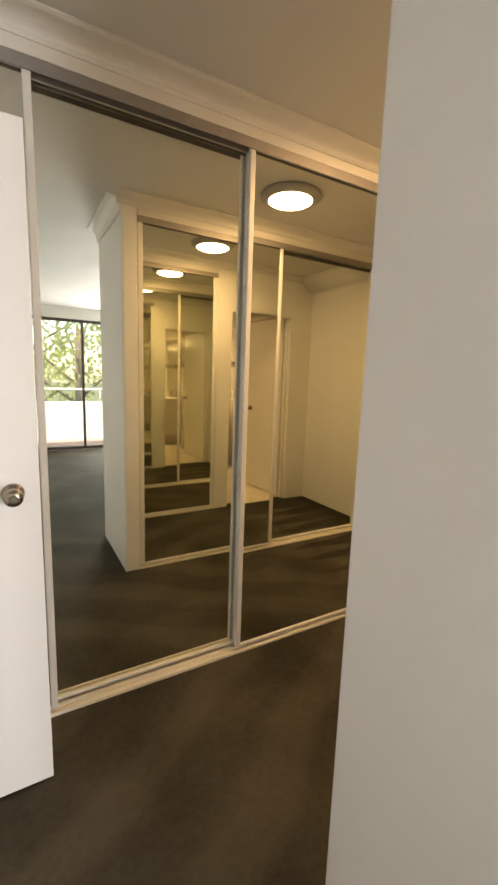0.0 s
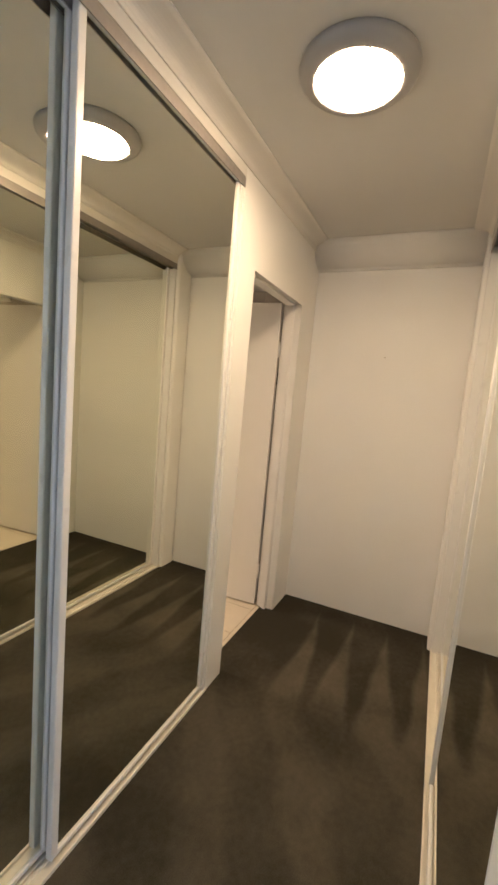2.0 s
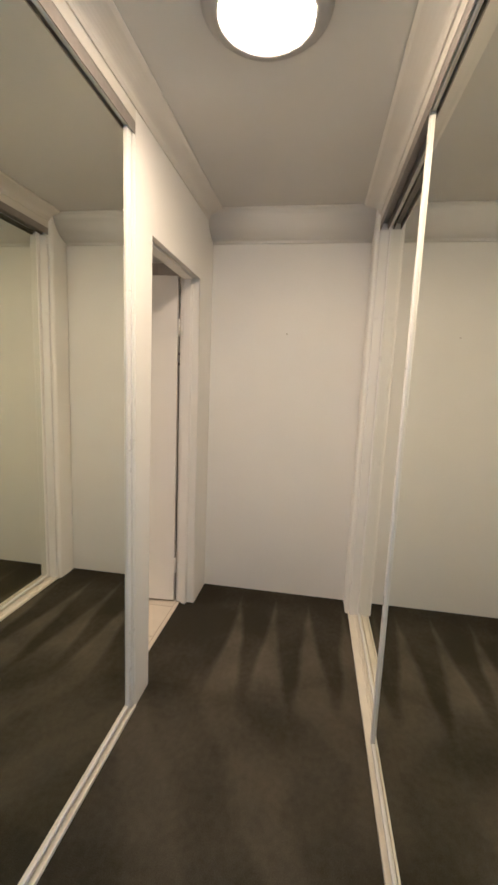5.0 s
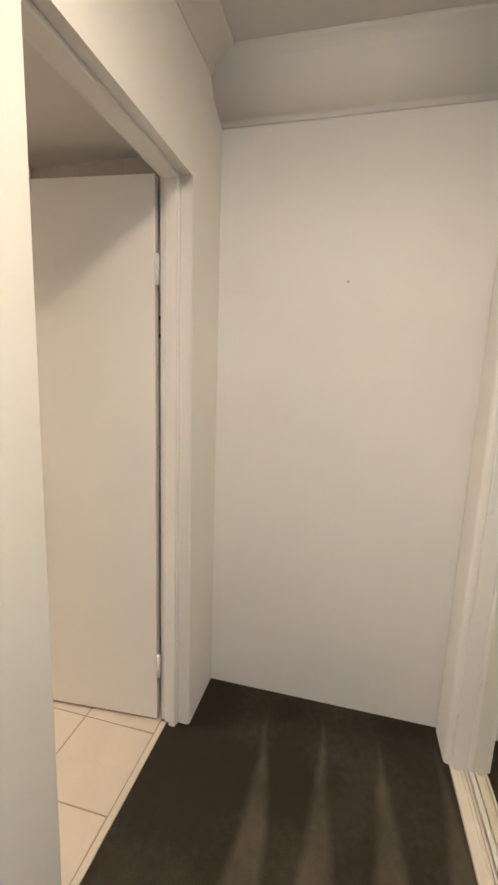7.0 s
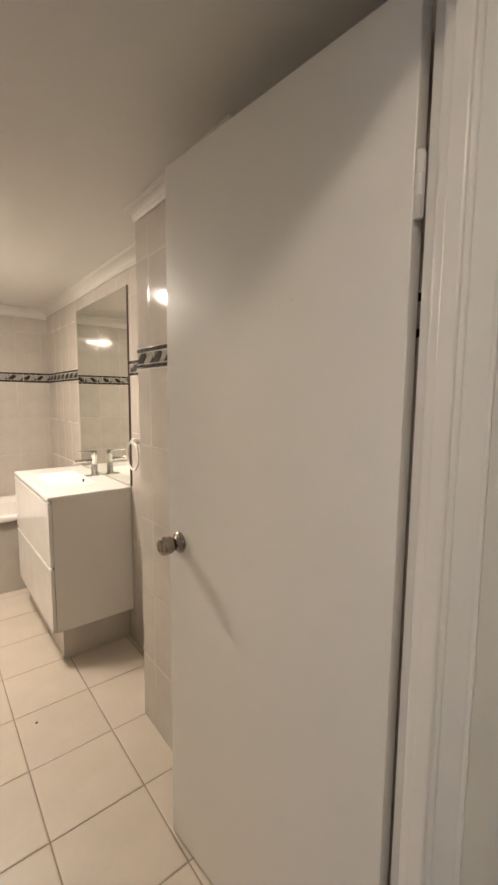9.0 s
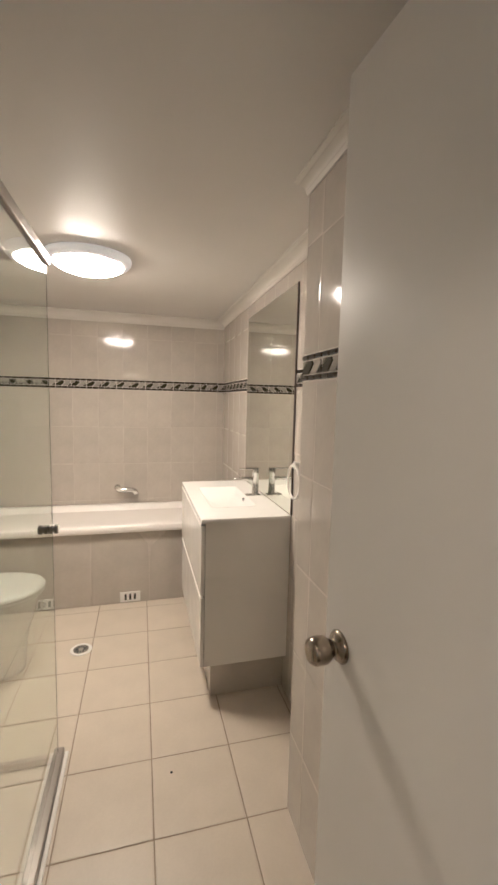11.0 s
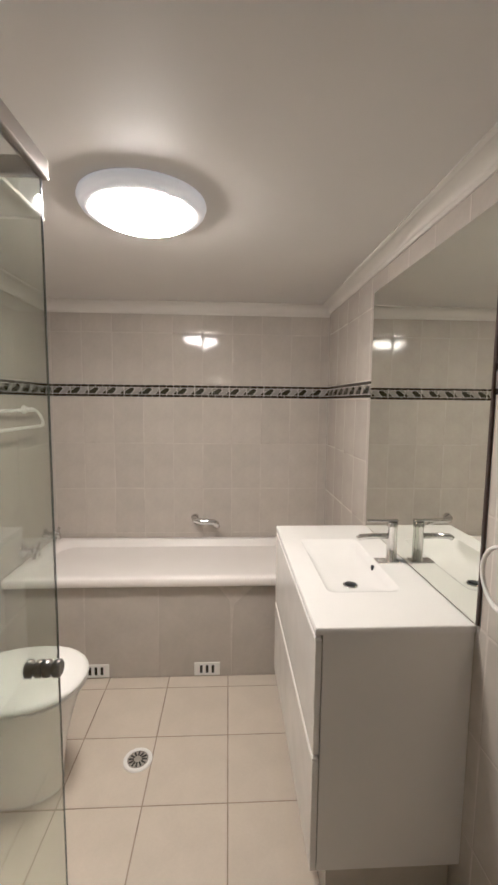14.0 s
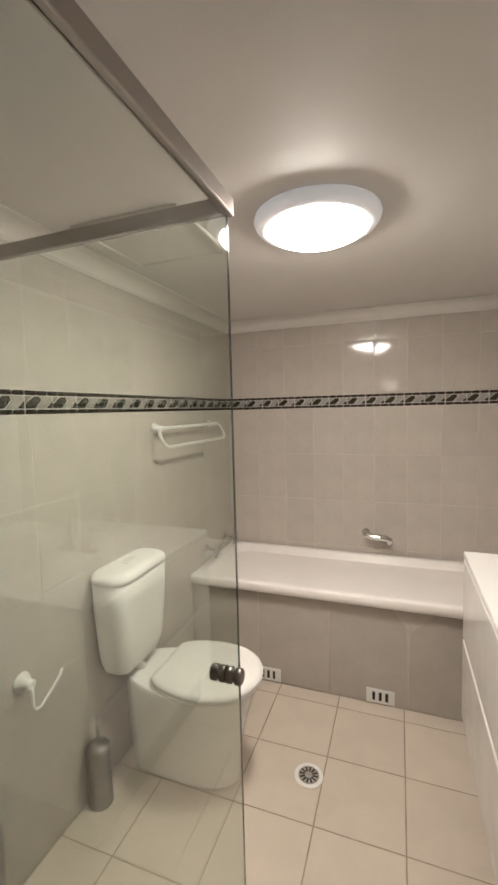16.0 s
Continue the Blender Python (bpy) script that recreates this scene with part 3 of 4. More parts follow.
# ---- bathroom: bath ----
bath = thing("bathtub", ((XB + XE) / 2, 5.09, 0), "white enamelled built-in bath with a rounded rim", "bathtub")
x0, x1, y0, y1 = XB + 0.002, XE - 0.002, 4.742, YB - 0.0025
bm = B()
loops = [rrect(x0, y0 + 0.004, x1, y1, 0.012, 0.526), rrect(x0, y0, x1, y1, 0.014, 0.531), rrect(x0, y0, x1, y1, 0.014, 0.566), rrect(x0 + 0.006, y0 + 0.007, x1 - 0.006, y1 - 0.004, 0.014, 0.5735),
         rrect(x0 + 0.05, y0 + 0.045, x1 - 0.05, y1 - 0.035, 0.07, 0.576), rrect(x0 + 0.075, y0 + 0.060, x1 - 0.075, y1 - 0.05, 0.10, 0.568),
         rrect(x0 + 0.14, y0 + 0.085, x1 - 0.14, y1 - 0.075, 0.11, 0.34), rrect(x0 + 0.21, y0 + 0.12, x1 - 0.20, y1 - 0.11, 0.12, 0.19), rrect(x0 + 0.30, y0 + 0.18, x1 - 0.30, y1 - 0.17, 0.10, 0.17)]
loft(bm, loops, True, True)
put("tub", bm, M_BATH, bath)
bm = B()
lathe(bm, [(0.025, 0), (0.025, 0.003), (0.018, 0.004)], at=(XB + 0.42, 5.08, 0.171), seg=20)
put("waste", bm, M_CHROME, bath, "chrome waste ring")
solid("wall_bath_front", M_GROUT, "tiled front of the built-in bath", "wall", (XB + 0.001, 4.7758, -0.1, XE - 0.001, 4.80, 0.525))


def vent(x):
    v = thing("wall_vent", (x, 4.775, 0.042), "small white plastic vent with three slots in the bath front", "vent", "bath vents")
    bm = B()
    box(bm, x - 0.07, 4.768, 0.006, x + 0.07, 4.776, 0.080, 0.003)
    put("plate", bm, M_PLASTIC, v)
    for k in (-0.032, 0.0, 0.032):
        bm = B()
        box(bm, x + k - 0.007, 4.7668, 0.022, x + k + 0.007, 4.770, 0.066)
        put("slot", bm, M_BLACK, v, "dark slot")


vent(2.130)
vent(1.530)

drain = thing("floor_drain", (1.867, 4.245, 0), "round white floor drain with a slotted metal grate", "drain")
bm = B()
lathe(bm, [(0.060, 0.0), (0.060, 0.004), (0.057, 0.0065), (0.045, 0.0065), (0.043, 0.004)], at=(1.867, 4.245, 0), seg=36)
put("rim", bm, M_PLASTIC, drain, "white plastic ring")
bm = B()
lathe(bm, [(0.043, 0.0), (0.043, 0.0052), (0.001, 0.0056)], at=(1.867, 4.245, 0), seg=36)
put("grate", bm, M_BLIGHT, drain, "dull metal grate")
for k in range(12):
    bm = B()
    box(bm, 0.016, -0.0034, 0.004, 0.038, 0.0034, 0.0066)
    bmesh.ops.rotate(bm, verts=bm.verts[:], matrix=Matrix.Rotation(radians(30 * k), 3, "Z"))
    part("slot", bm, M_BLACK, drain, "dark slot")

spout = thing("bath_spout", (2.015, YB, 0.712), "chrome swivel bath spout turned along the wall", "tap")
bm = B()
lathe(bm, [(0.026, 0.0), (0.026, 0.006), (0.016, 0.012), (0.014, 0.03)], axis="y", seg=24)
bmesh.ops.scale(bm, verts=bm.verts[:], vec=(1, -1, 1))
part("flange", bm, M_CHROME, spout)
bm = B()
tube(bm, [(0, -0.018, 0), (0.002, -0.040, -0.002), (0.012, -0.056, -0.008), (0.04, -0.062, -0.013), (0.09, -0.062, -0.015), (0.128, -0.062, -0.017), (0.146, -0.062, -0.026), (0.150, -0.062, -0.052)], 0.021, 16)
part("arm", bm, M_CHROME, spout)


def bath_tap(y, z):
    t = thing("bath_tap", (XB, y, z), "chrome wall tap with a cross handle", "tap", "bath taps")
    bm = B()
    lathe(bm, [(0.040, 0), (0.040, 0.004), (0.030, 0.012), (0.018, 0.016), (0.015, 0.060)], axis="x", seg=28)
    part("flange", bm, M_CHROME, t)
    bm = B()
    lathe(bm, [(0.018, 0.060), (0.021, 0.065), (0.021, 0.090), (0.013, 0.097)], axis="x", seg=20)
    for k in range(4):
        a = radians(45 + 90 * k)
        tube(bm, [(0.077, 0, 0), (0.079, 0.052 * math.cos(a), 0.052 * math.sin(a))], 0.009, 8)
    part("handle", bm, M_CHROME, t, "chrome cross handle")


bath_tap(4.985, 0.640)
bath_tap(5.275, 0.640)

# ---- bathroom: vanity ----
VX, VY0, VY1, VZ = 2.472, 3.652, 4.556, 0.915
van = thing("vanity_cabinet", (2.69, 4.10, 0), "white gloss vanity cabinet with two wide drawers", "cabinet")
bm = B()
box(bm, VX + 0.022, VY0 + 0.006, 0.19, XE - 0.001, VY0 + 0.022, VZ - 0.020, 0.001)
box(bm, VX + 0.022, VY1 - 0.022, 0.19, XE - 0.001, VY1 - 0.006, VZ - 0.020, 0.001)
box(bm, VX + 0.022, VY0 + 0.022, 0.19, XE - 0.001, VY1 - 0.022, 0.206)
box(bm, VX + 0.022, VY0 + 0.022, 0.206, VX + 0.030, VY1 - 0.022, VZ - 0.024)
put("body", bm, M_VANITY, van)
for z0, z1 in ((0.192, 0.530), (0.546, VZ - 0.034)):
    bm = B()
    box(bm, VX + 0.002, VY0 + 0.004, z0, VX + 0.020, VY1 - 0.004, z1, 0.003)
    d = put("drawer", bm, M_VANITY, van, "white gloss drawer front")
    bm = B()
    box(bm, VX + 0.001, VY0 + 0.006, z1 - 0.006, VX + 0.018, VY1 - 0.006, z1 + 0.004, 0.002)
    put("finger_pull", bm, M_PLASTIC, d, "white edge pull")
bm = B()
box(bm, VX + 0.062, VY0 + 0.055, 0.0, XE - 0.002, VY1 - 0.02, 0.19, 0.002)
put("plinth", bm, M_WTILE, van, "recessed grey plinth")

top = thing("washbasin", (2.69, 4.10, VZ), "white polymarble vanity top with a moulded basin", "basin")
bm = B()
a = dict(n=5)
loft(bm, [rrect(VX, VY0, XE - 0.001, VY1, 0.004, VZ - 0.020, 5), rrect(VX, VY0, XE - 0.001, VY1, 0.004, VZ - 0.003, 5), rrect(VX + 0.003, VY0 + 0.003, XE - 0.003, VY1 - 0.003, 0.004, VZ, 5),
          rrect(2.552, 3.85, 2.797, 4.36, 0.025, VZ, 5), rrect(2.557, 3.864, 2.790, 4.35, 0.025, VZ - 0.0025, 5), rrect(2.570, 3.90, 2.780, 4.32, 0.03, VZ - 0.028, 5),
          rrect(2.60, 3.97, 2.75, 4.22, 0.045, VZ - 0.052, 5), rrect(2.64, 4.03, 2.71, 4.16, 0.03, VZ - 0.056, 5)], False, True)
for f in bm.faces:
    f.smooth = abs(f.normal.z) < 0.95 and f.calc_center_median().z < VZ - 0.001
put("slab", bm, M_BASIN, top)
bm = B()
lathe(bm, [(0.027, 0.0), (0.027, 0.003), (0.021, 0.004)], at=(2.676, 4.018, VZ - 0.0535), seg=24)
pw = put("waste", bm, M_CHROME, top, "chrome basin waste")
bm = B()
lathe(bm, [(0.020, 0.0), (0.020, 0.0055), (0.004, 0.0056)], at=(2.676, 4.018, VZ - 0.0535), seg=24)
put("hole", bm, M_BLACK, pw, "dark drain hole")
bm = B()
box(bm, 2.776, 4.086, VZ - 0.030, 2.787, 4.100, VZ - 0.012, 0.002)
put("overflow", bm, M_BLACK, top, "small dark overflow slot")

tap = thing("basin_mixer", (2.853, 4.10, VZ), "chrome single-lever basin mixer tap", "tap")
bm = B()
lathe(bm, [(0.024, 0.004), (0.022, 0.008), (0.0195, 0.012), (0.019, 0.128), (0.0205, 0.131), (0.0205, 0.150), (0.017, 0.153)], seg=28)
part("body", bm, M_CHROME, tap)
bm = B()
box(bm, -0.058, -0.024, 0.0, 0.030, 0.024, 0.006, 0.002)
part("base_plate", bm, M_CHROME, tap)
bm = B()
tube(bm, [(-0.012, 0, 0.098), (-0.07, 0, 0.099), (-0.12, 0, 0.096), (-0.130, 0, 0.088)], 0.0105, 14)
part("spout", bm, M_CHROME, tap)
bm = B()
box(bm, -0.100, -0.010, 0.154, 0.020, 0.010, 0.162, 0.003)
part("lever", bm, M_CHROME, tap)

mir = thing("wall_mirror", (XE, 4.09, 0.93), "tall frameless wall mirror with a dark near edge", "mirror")
bm = B()
box(bm, XE - 0.007, 3.648, VZ + 0.006, XE - 0.0015, 4.540, 2.008, 0.001)
put("glass", bm, M_MIRROR2, mir)
bm = B()
box(bm, XE - 0.0075, 3.640, VZ + 0.006, XE - 0.0005, 3.648, 2.010)
put("edge_strip", bm, M_BRONZE, mir, "dark mirror edge")

ring = thing("towel_ring", (XE, 3.478, 1.19), "white plastic towel ring", "towel ring")
bm = B()
lathe(bm, [(0.034, 0), (0.033, 0.008), (0.022, 0.016), (0.014, 0.030), (0.014, 0.05), (0.018, 0.06), (0.012, 0.066)], axis="-x", seg=24)
part("mount", bm, M_PLASTIC, ring)
bm = B()
tube(bm, [(-0.058, 0.007 + 0.073 * math.sin(radians(9 * k)), -0.075 + 0.073 * math.cos(radians(9 * k))) for k in range(40)], 0.0055, 8, True)
part("ring", bm, M_PLASTIC, ring)

outlet = thing("power_outlet", (XE, 3.388, 1.32), "grey-beige power point plate with white socket on the tiles", "outlet")
bm = B()
box(bm, -0.010, -0.058, -0.036, 0, 0.058, 0.036, 0.004)
part("plate", bm, M_PLATE, outlet, "grey-beige plate")
bm = B()
box(bm, -0.015, 0.024, -0.006, -0.009, 0.034, 0.012, 0.002)
part("switch", bm, M_CERAMIC, outlet, "white rocker switch")
bm = B()
loft(bm, [[(x, y, z) for y, z, _ in rrect(-0.014, -0.019, 0.014, 0.019, 0.008, 0)] for x in (-0.009, -0.0125)])
face = part("socket", bm, M_PLASTIC, outlet, "white socket face")
for dy, dz in ((-0.006, 0.006), (0.006, 0.006), (0, -0.009)):
    bm = B()
    box(bm, -0.0128, dy - 0.0012, dz - 0.0035, -0.0122, dy + 0.0012, dz + 0.0035)
    part("slot", bm, M_RIM, face)


# ---- bathroom: toilet ----
def dloop(xb, xf, yc, hw, z, n=28, k=0.55, tb=0.88):
    """A D-shaped ring: straight at the back (xb), rounded to the front (xf)."""
    out = []
    q = 0.72 if z < 0.3 else 0.9
    xs = xb + (xf - xb) * (1 - k)
    m = n // 2
    for i in range(m + 1):
        a = radians(-90 + 180 * i / m)
        out.append((xs + (xf - xs) * max(math.cos(a), 0.0) ** q, yc + hw * math.sin(a), z))
    for i in range(1, n - m):
        s = i / (n - m)
        if s < 0.35:
            out.append((xs + (xb - xs) * s / 0.35, yc + hw * (1 - (1 - tb) * (s / 0.35) ** 2), z))
        elif s <= 0.65:
            out.append((xb, yc + hw * tb * (1 - 2 * (s - 0.35) / 0.3), z))
        else:
            out.append((xb + (xs - xb) * (s - 0.65) / 0.35, yc - hw * (1 - (1 - tb) * ((1 - s) / 0.35) ** 2), z))
    return out


TY = 4.143
toilet = thing("toilet", (1.35, TY, 0), "white close-coupled toilet with the lid down", "toilet")
bm = B()
loft(bm, [dloop(1.145, 1.592, TY, 0.098, 0.0), dloop(1.145, 1.600, TY, 0.102, 0.015), dloop(1.142, 1.604, TY, 0.105, 0.10), dloop(1.138, 1.618, TY, 0.116, 0.20), dloop(1.135, 1.648, TY, 0.148, 0.32, tb=0.72),
          dloop(1.132, 1.672, TY, 0.166, 0.395, tb=0.62), dloop(1.132, 1.675, TY, 0.168, 0.420, tb=0.62), dloop(1.138, 1.665, TY, 0.162, 0.426, tb=0.62)])
put("pan", bm, M_CERAMIC, toilet, "white ceramic pan")
bm = B()
loft(bm, [dloop(1.285, 1.694, TY, 0.190, 0.426, tb=0.72), dloop(1.28, 1.699, TY, 0.193, 0.432, tb=0.72), dloop(1.282, 1.697, TY, 0.192, 0.441, tb=0.72), dloop(1.29, 1.69, TY, 0.187, 0.443, tb=0.72)])
put("seat", bm, M_PLASTIC, toilet, "white plastic seat")
bm = B()
loft(bm, [dloop(1.275, 1.699, TY, 0.193, 0.446, tb=0.72), dloop(1.27, 1.703, TY, 0.195, 0.452, tb=0.72), dloop(1.273, 1.700, TY, 0.193, 0.462, tb=0.72), dloop(1.29, 1.68, TY, 0.180, 0.469, tb=0.72), dloop(1.34, 1.61, TY, 0.125, 0.472, tb=0.72)])
put("lid", bm, M_PLASTIC, toilet, "white plastic lid, closed")
for dy in (-0.075, 0.075):
    bm = B()
    lathe(bm, [(0.014, 0), (0.014, 0.04)], at=(1.268, TY + dy - 0.02, 0.440), axis="y", seg=14)
    put("seat_hinge", bm, M_PLASTIC, toilet)
CY = 4.088
cw = 0.178
bm = B()
loft(bm, [rrect(XB + 0.012, CY - cw + 0.085, 1.170, CY + cw - 0.085, 0.03, 0.462), rrect(XB + 0.008, CY - cw + 0.05, 1.192, CY + cw - 0.05, 0.045, 0.480), rrect(XB + 0.008, CY - cw + 0.026, 1.208, CY + cw - 0.026, 0.05, 0.53), rrect(XB + 0.006, CY - cw + 0.010, 1.218, CY + cw - 0.010, 0.055, 0.65),
          rrect(XB + 0.004, CY - cw, 1.223, CY + cw, 0.055, 0.78), rrect(XB + 0.004, CY - cw, 1.224, CY + cw, 0.055, 0.862)])
put("cistern", bm, M_PLASTIC, toilet, "white plastic cistern")
bm = B()
loft(bm, [rrect(XB + 0.002, CY - cw - 0.003, 1.228, CY + cw + 0.003, 0.060, 0.864), rrect(XB + 0.002, CY - cw - 0.004, 1.230, CY + cw + 0.004, 0.060, 0.880), rrect(XB + 0.005, CY - cw + 0.001, 1.226, CY + cw - 0.001, 0.058, 0.893),
          rrect(XB + 0.012, CY - cw + 0.012, 1.216, CY + cw - 0.012, 0.052, 0.902), rrect(XB + 0.03, CY - cw + 0.035, 1.196, CY + cw - 0.035, 0.04, 0.907)])
lid = put("cistern_lid", bm, M_PLASTIC, toilet, "white cistern lid")
bm = B()
box(bm, 1.12, CY - 0.04, 0.905, 1.165, CY + 0.04, 0.911, 0.003)
put("flush_button", bm, M_CERAMIC, lid, "flush button")
bm = B()
tube(bm, [(1.165, CY + 0.02, 0.41), (1.120, CY, 0.52)], 0.022, 16)
put("flush_pipe", bm, M_PLASTIC, toilet)

brush = thing("toilet_brush", (1.110, 3.880, 0), "brushed steel toilet brush holder with upright handle", "toilet brush")
bm = B()
lathe(bm, [(0.047, 0), (0.049, 0.004), (0.049, 0.014), (0.046, 0.018), (0.045, 0.215), (0.047, 0.220), (0.042, 0.236), (0.013, 0.243)], seg=28)
part("holder", bm, M_STEEL, brush)
bm = B()
lathe(bm, [(0.007, 0.238), (0.007, 0.325), (0.010, 0.330), (0.012, 0.340), (0.009, 0.351), (0.003, 0.354)], seg=14)
part("handle", bm, M_CHROME, brush)

paper = thing("toilet_paper_holder", (XB, 3.606, 0.663), "white toilet paper holder, empty", "toilet paper holder")
bm = B()
lathe(bm, [(0.033, 0), (0.032, 0.006), (0.024, 0.014), (0.016, 0.03), (0.018, 0.045), (0.010, 0.05)], axis="x", seg=22)
part("mount", bm, M_PLASTIC, paper)
bm = B()
tube(bm, [(0.042, 0.0, 0.0), (0.062, -0.012, -0.02), (0.066, -0.018, -0.055), (0.066, -0.008, -0.072), (0.066, 0.012, -0.076), (0.066, 0.06, -0.045), (0.066, 0.098, -0.020), (0.066, 0.104, -0.004)], 0.005, 8)
part("arm", bm, M_PLASTIC, paper)

trail = thing("towel_rail", (XB, 4.752, 1.448), "white plastic towel rail in a long loop", "towel rail")
for dy in (-0.313, 0.313):
    bm = B()
    lathe(bm, [(0.026, 0), (0.026, 0.006), (0.018, 0.014), (0.013, 0.03), (0.013, 0.06)], axis="x", seg=20)
    bmesh.ops.translate(bm, verts=bm.verts[:], vec=(0, dy, 0))
    part("mount", bm, M_PLASTIC, trail)
bm = B()
pts = [(0.055, 0.325, 0.0), (0.055, -0.325, 0.0)]
for k in range(7):
    a = radians(30 * k)
    pts.append((0.055 + 0.02 * (1 - math.cos(a)), -0.325 - 0.045 * math.sin(a), -0.046 + 0.046 * math.cos(a)))
pts += [(0.095, 0.325, -0.092)]
for k in range(1, 6):
    a = radians(180 - 30 * k)
    pts.append((0.055 + 0.02 * (1 - math.cos(a)), 0.325 + 0.045 * math.sin(a), -0.046 + 0.046 * math.cos(a)))
tube(bm, pts, 0.0085, 8, True)
part("bar", bm, M_PLASTIC, trail)

# ---- bathroom: shower screen ----
SX, SY, SZ = 1.877, 3.482, 1.962
scr = thing("shower_screen", (1.6, 3.2, 0), "frameless glass shower screen with a metal head rail", "shower screen")
for bx in ((SX - 0.003, 2.44, 0.03, SX + 0.003, SY - 0.001, SZ - 0.034), (XB + 0.012, SY - 0.003, 0.03, SX - 0.001, SY + 0.003, SZ - 0.034)):
    bm = B()
    box(bm, *bx)
    g = put("glass_panel", bm, M_GLASS, scr, "clear greenish glass")
    g.visible_shadow = False
bm = B()
box(bm, SX - 0.0033, SY - 0.0010, 0.03, SX + 0.0033, SY + 0.0033, SZ - 0.033, 0.0006)
put("edge_seal", bm, M_GEDGE, scr, "dark green glass edge")
for bx in ((SX - 0.009, 2.432, SZ - 0.034, SX + 0.014, SY + 0.012, SZ + 0.004), (XB + 0.004, SY - 0.012, SZ - 0.033, SX - 0.0095, SY + 0.010, SZ + 0.002)):
    bm = B()
    box(bm, *bx, bevel=0.004, seg=3)
    put("head_rail", bm, M_RAIL, scr, "dull metal head rail")
bm = B()
box(bm, SX - 0.022, 2.432, 0.001, SX + 0.022, SY + 0.03, 0.034, 0.004)
put("bottom_channel", bm, M_RAIL, scr, "metal bottom channel")
bm = B()
box(bm, SX + 0.024, 2.432, 0.001, SX + 0.038, SY + 0.03, 0.012, 0.003)
put("bottom_seal", bm, M_PLASTIC, scr, "white sealing strip")
bm = B()
box(bm, XB + 0.004, SY - 0.012, 0.001, SX - 0.022, SY + 0.012, 0.030, 0.004)
put("bottom_channel", bm, M_RAIL, scr, "metal bottom channel")
bm = B()
box(bm, XB + 0.002, SY - 0.012, 0.001, XB + 0.014, SY + 0.012, SZ - 0.034, 0.003)
put("wall_channel", bm, M_RAIL, scr, "metal wall channel")
for s in (-1, 1):
    bm = B()
    lathe(bm, [(0.016, 0.0035), (0.017, 0.006), (0.017, 0.015), (0.012, 0.018), (0.012, 0.021), (0.017, 0.024), (0.017, 0.034), (0.013, 0.037)], axis="x", seg=24)
    bmesh.ops.scale(bm, verts=bm.verts[:], vec=(s, 1, 1))
    bmesh.ops.translate(bm, verts=bm.verts[:], vec=(SX, 3.414, 0.980))
    put("knob", bm, M_STEEL, scr, "ribbed steel knob")

hatch = thing("ceiling_hatch", (1.40, 3.99, ZB), "white ceiling access panel, slightly proud of the ceiling", "access panel")
bm = B()
box(bm, 1.215, 3.795, ZB - 0.006, 1.577, 4.163, ZB - 0.001, 0.001)
put("panel", bm, M_BCEIL, hatch)
for bx in ((1.577, 3.78, 1.594, 4.178), (1.200, 3.78, 1.215, 4.178), (1.215, 4.163, 1.577, 4.178), (1.215, 3.78, 1.577, 3.795)):
    bm = B()
    box(bm, bx[0], bx[1], ZB - 0.013, bx[2], bx[3], ZB - 0.001, 0.002)
    put("frame_bar", bm, M_TRIM, hatch, "white trim bar")

speck = thing("lint", (2.319, 3.322, 0), "tiny dark speck of lint on the floor tile", "lint")
bm = B()
lathe(bm, [(0.004, 0), (0.006, 0.002), (0.004, 0.004), (0.001, 0.005)], seg=8)
part("speck", bm, M_BLACK, speck)

nail = thing("wall_plug", (XE, 1.202, 1.759), "small grey wall plug in the white plaster", "wall plug")
bm = B()
lathe(bm, [(0.005, 0), (0.005, 0.002), (0.003, 0.003)], axis="-x", seg=12)
part("plug", bm, M_GROUT, nail)


# ---- tiles, last ----
TILE_MESH = {}
TILT = random.Random(7)
BP = 0.232                     # length of a border tile


def tile_mesh(w, h, d, material, name):
    """A glazed tile w by h, d proud, with eased edges, lying in local xy and facing +z. Meshes are shared by size."""
    key = (round(w, 3), round(h, 3), name)
    if key not in TILE_MESH:
        bm = B()
        lo = [(-w / 2, -h / 2), (w / 2, -h / 2), (w / 2, h / 2), (-w / 2, h / 2)]
        loops = [[(x - math.copysign(e, x), y - math.copysign(e, y), z) for x, y in lo] for e, z in ((0, 0), (0, d - 0.0014), (0.0010, d - 0.0008), (0.0045, d - 0.00025), (0.0095, d - 0.00005), (0.0130, d))]
        loft(bm, loops, False, True, smooth=True)
        TILE_MESH[key] = mesh_of(name, bm, material)
    return TILE_MESH[key]


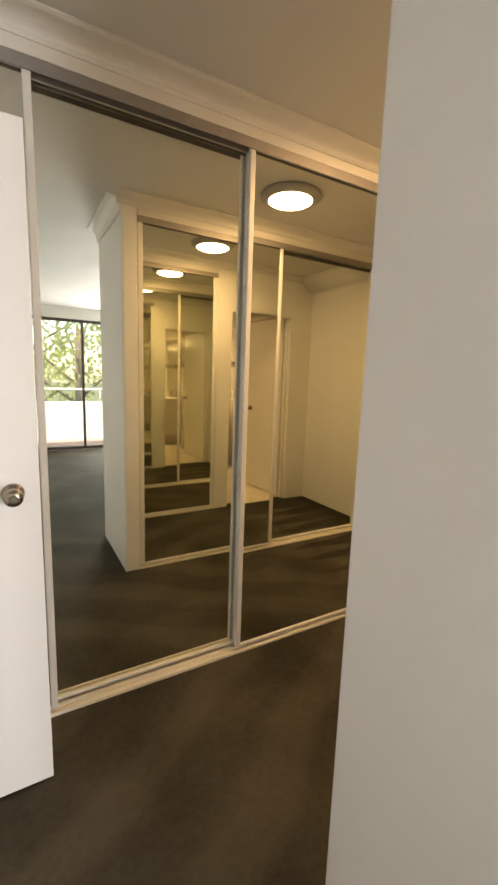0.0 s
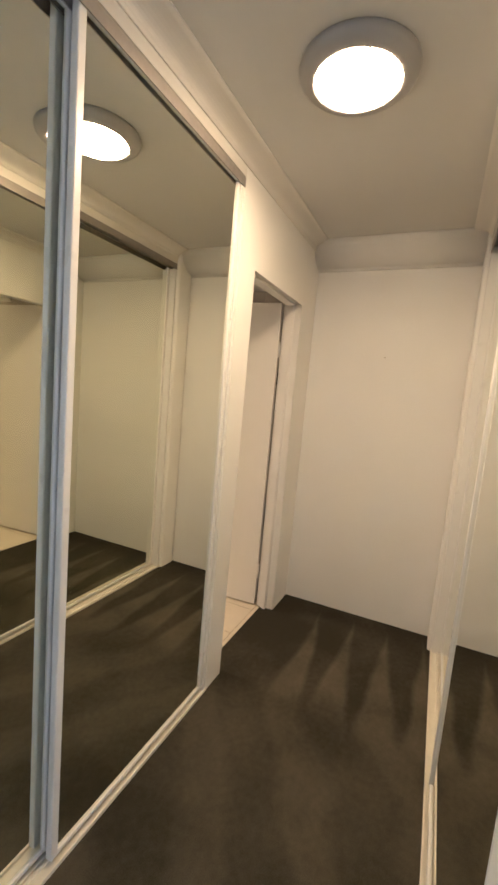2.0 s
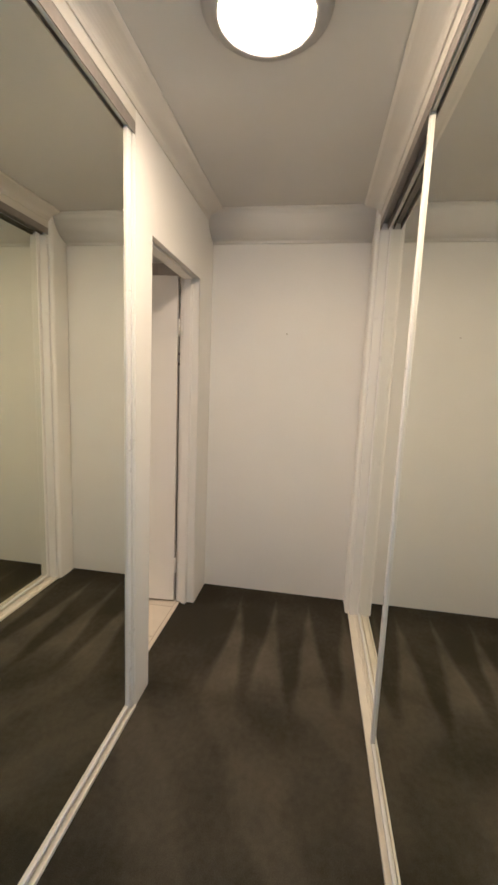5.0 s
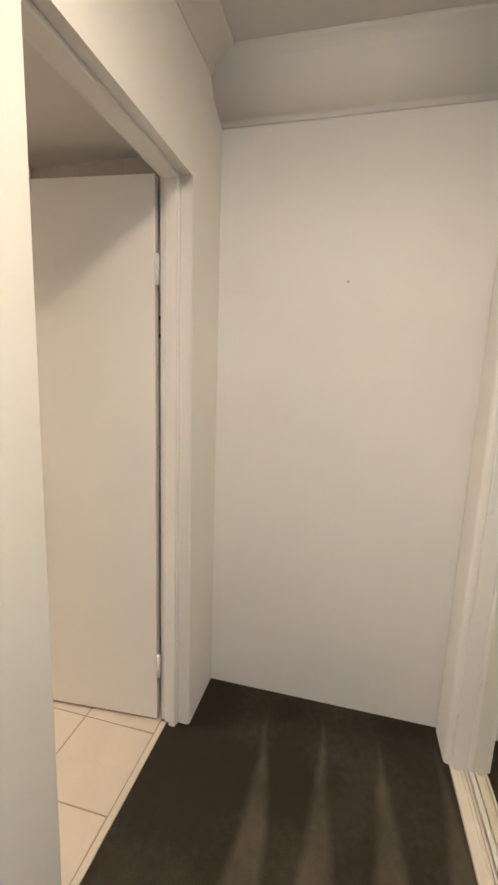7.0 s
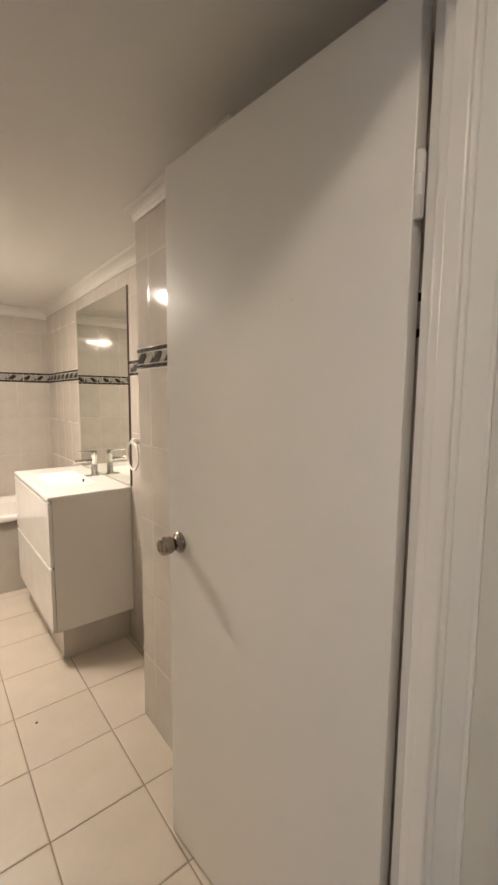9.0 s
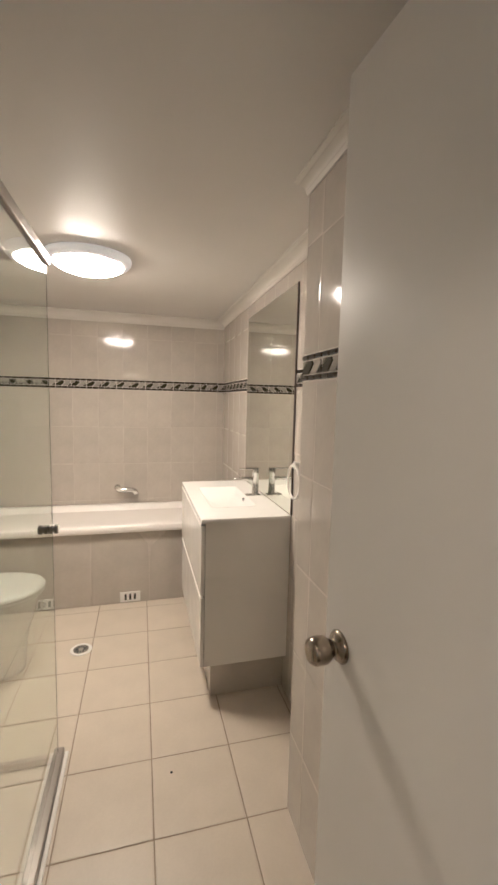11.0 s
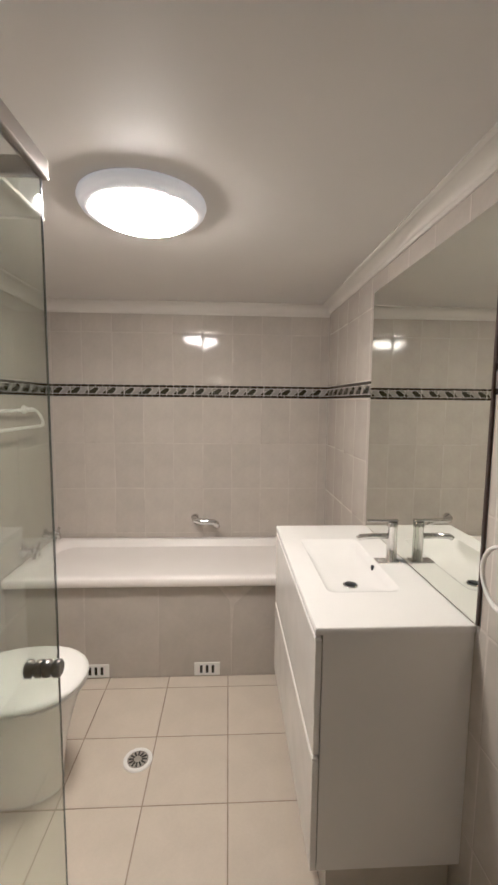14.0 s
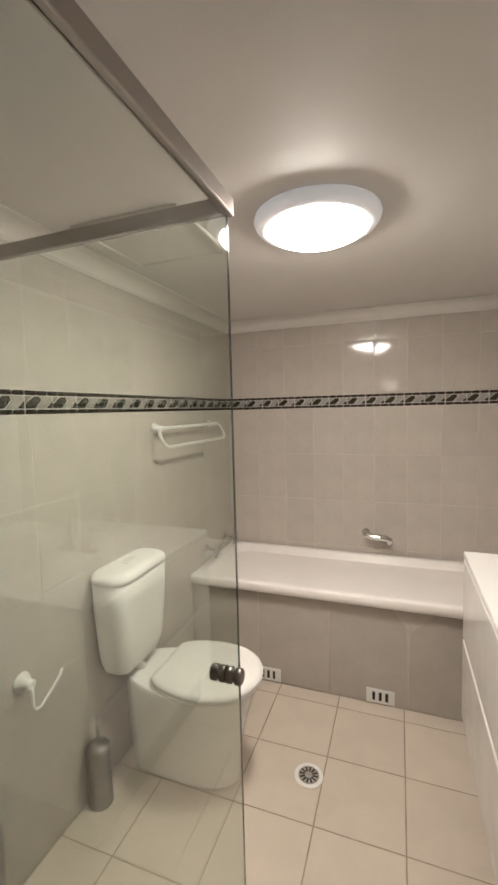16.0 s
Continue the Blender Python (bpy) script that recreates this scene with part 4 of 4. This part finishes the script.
def border_mesh(w, h):
    """A relief border tile: dark glazed cords above and below, light and dark facets between."""
    key = ("border", round(w, 3))
    if key not in TILE_MESH:
        bm = B()
        box(bm, -w / 2, -h / 2, 0, w / 2, h / 2, 0.006, mi=0)
        n = max(1, round(w / 0.05))
        for s in (-1, 1):
            for i in range(n):
                c = w / n
                xa = -w / 2 + i * c
                box(bm, xa + 0.0012, s * (h / 2 - 0.0105) - 0.0075, 0.005, xa + c - 0.0012, s * (h / 2 - 0.0105) + 0.0075, 0.0125, 0.003, 1, mi=1)
        m = max(1, round(w / 0.116))
        p = w / m
        hh = h / 2 - 0.021
        for i in range(m):
            o = -w / 2 + i * p
            for pts, mi, zt in ((((0.02, -0.97), (0.35, -0.97), (0.58, 0.42), (0.52, 0.97), (0.33, 0.97), (0.02, -0.30)), 2, 0.0115),
                                (((0.41, -0.97), (0.73, -0.97), (0.98, 0.45), (0.93, 0.97), (0.58, 0.97), (0.63, 0.40)), 3, 0.0105),
                                (((0.02, -0.10), (0.27, 0.97), (0.02, 0.97)), 4, 0.0095),
                                (((0.76, -0.97), (0.98, -0.97), (0.98, 0.20)), 1, 0.0110)):
                pts = [(min(u, 1.0), v) for u, v in pts] if i == m - 1 else pts
                lo = [(o + u * p, v * hh) for u, v in pts]
                cx, cy = sum(q[0] for q in lo) / len(lo), sum(q[1] for q in lo) / len(lo)
                hi = [(cx + (x - cx) * 0.93, cy + (y - cy) * 0.93) for x, y in lo]
                loft(bm, [[(x, y, 0.0055) for x, y in lo], [(x, y, zt) for x, y in hi]], False, True, mi=mi, smooth=False)
        TILE_MESH[key] = mesh_of("border_tile", bm, [M_BLIGHT, M_BDARK, M_BGREEN, M_BGREY, M_BMID])
    return TILE_MESH[key]


def clad(wall, origin, u, n, length, joints, rows, border=None):
    """Tiles on a wall: origin and unit u run along it, n faces the room; joints along u, rows in z."""
    u, n = Vector((*u, 0)), Vector((*n, 0))
    rot = Matrix((u, Vector((0, 0, 1)), n)).transposed().to_4x4()
    if u.cross(Vector((0, 0, 1))).dot(n) < 0:
        u = -u
        origin = tuple(Vector((*origin, 0)) - u * length)[:2]
        joints = sorted(length - j for j in joints)
        rot = Matrix((u, Vector((0, 0, 1)), n)).transposed().to_4x4()
    g = 0.0008
    for z0, z1 in rows:
        isb = border and abs(z0 - border) < 1e-6
        cuts = rng_joints(joints[0] if joints else 0.1, BP, length) if isb else sorted(joints)
        edges = [0.0] + [j for j in cuts if 0.02 < j < length - 0.02] + [length]
        for a, c in zip(edges, edges[1:]):
            w, h = c - a - 2 * g, z1 - z0 - 2 * g
            me = border_mesh(w, h) if isb else tile_mesh(w, h, 0.006, M_WTILE, "wall_tile")
            ob = new("border_tile" if isb else "wall_tile", me)
            p = Vector((*origin, 0)) + u * (a + c) / 2 - n * (0.008 if isb else 0.006)
            tilt = Matrix.Identity(4) if isb else Matrix.Rotation(radians(TILT.uniform(-0.2, 0.2)), 4, "X") @ Matrix.Rotation(radians(TILT.uniform(-0.15, 0.15)), 4, "Y")
            ob.matrix_world = Matrix.Translation((p.x, p.y, (z0 + z1) / 2)) @ rot @ tilt
            ob.parent = wall


def rng_joints(start, pitch, length):
    k = start % pitch
    return [k + i * pitch for i in range(int(length / pitch) + 1)]


W = bpy.data.objects
ROWS = [(0.0, 0.298), (0.298, 0.606), (0.606, 0.914), (0.914, 1.222), (1.222, 1.528), (1.528, 1.614), (1.614, 1.950), (1.950, ZB)]
TP = 0.1965
clad(W["wall_bath_back"], (XB, YB), (1, 0), (0, -1), XE - XB, rng_joints(2.264 - XB, TP, XE - XB), [r for r in ROWS if r[1] > 0.4], 1.528)
clad(W["wall_bath_left"], (XB, 2.43), (0, 1), (1, 0), YB - 2.43, rng_joints(0.10, TP, 3.0), ROWS, 1.528)
clad(W["wall_bath_right"], (XE, YN), (0, 1), (-1, 0), YB - YN, rng_joints(0.13, TP, 2.4), ROWS, 1.528)
clad(W["wall_bath_nib"], (XN, 1.83), (0, 1), (-1, 0), YN - 1.83, rng_joints(2.972 - 1.83, TP, 1.3), ROWS, 1.528)
clad(W["wall_bath_nib"], (XN, YN), (1, 0), (0, 1), XE - XN, [], ROWS, 1.528)
clad(W["wall_wardrobe_back_left"], (XB, 2.426), (1, 0), (0, 1), DL - XB, rng_joints(0.05, TP, 0.9), ROWS, 1.528)
clad(W["wall_bath_front"], (XB, 4.775), (1, 0), (0, -1), XE - XB, rng_joints(2.264 - XB, 0.395, XE - XB), [(0.0, 0.5245)])

FP, FX, FY = 0.3205, 2.245, 4.366
g = 0.0025
fx = [XB] + [FX + FP * k for k in range(-6, 5) if XB + 0.01 < FX + FP * k < XE - 0.01] + [XE]
fy = [1.817] + [FY + FP * k for k in range(-10, 3) if 1.83 < FY + FP * k < 4.76] + [4.775]
for xa, xb in zip(fx, fx[1:]):
    for ya, yb in zip(fy, fy[1:]):
        if xb < 1.9 and yb < 2.42:
            continue
        w, h = xb - xa - 2 * g, yb - ya - 2 * g
        ob = new("floor_tile", tile_mesh(w, h, 0.006, M_FTILE, "floor_tile"))
        ob.location = ((xa + xb) / 2, (ya + yb) / 2, -0.006)
        ob.parent = bath_floor
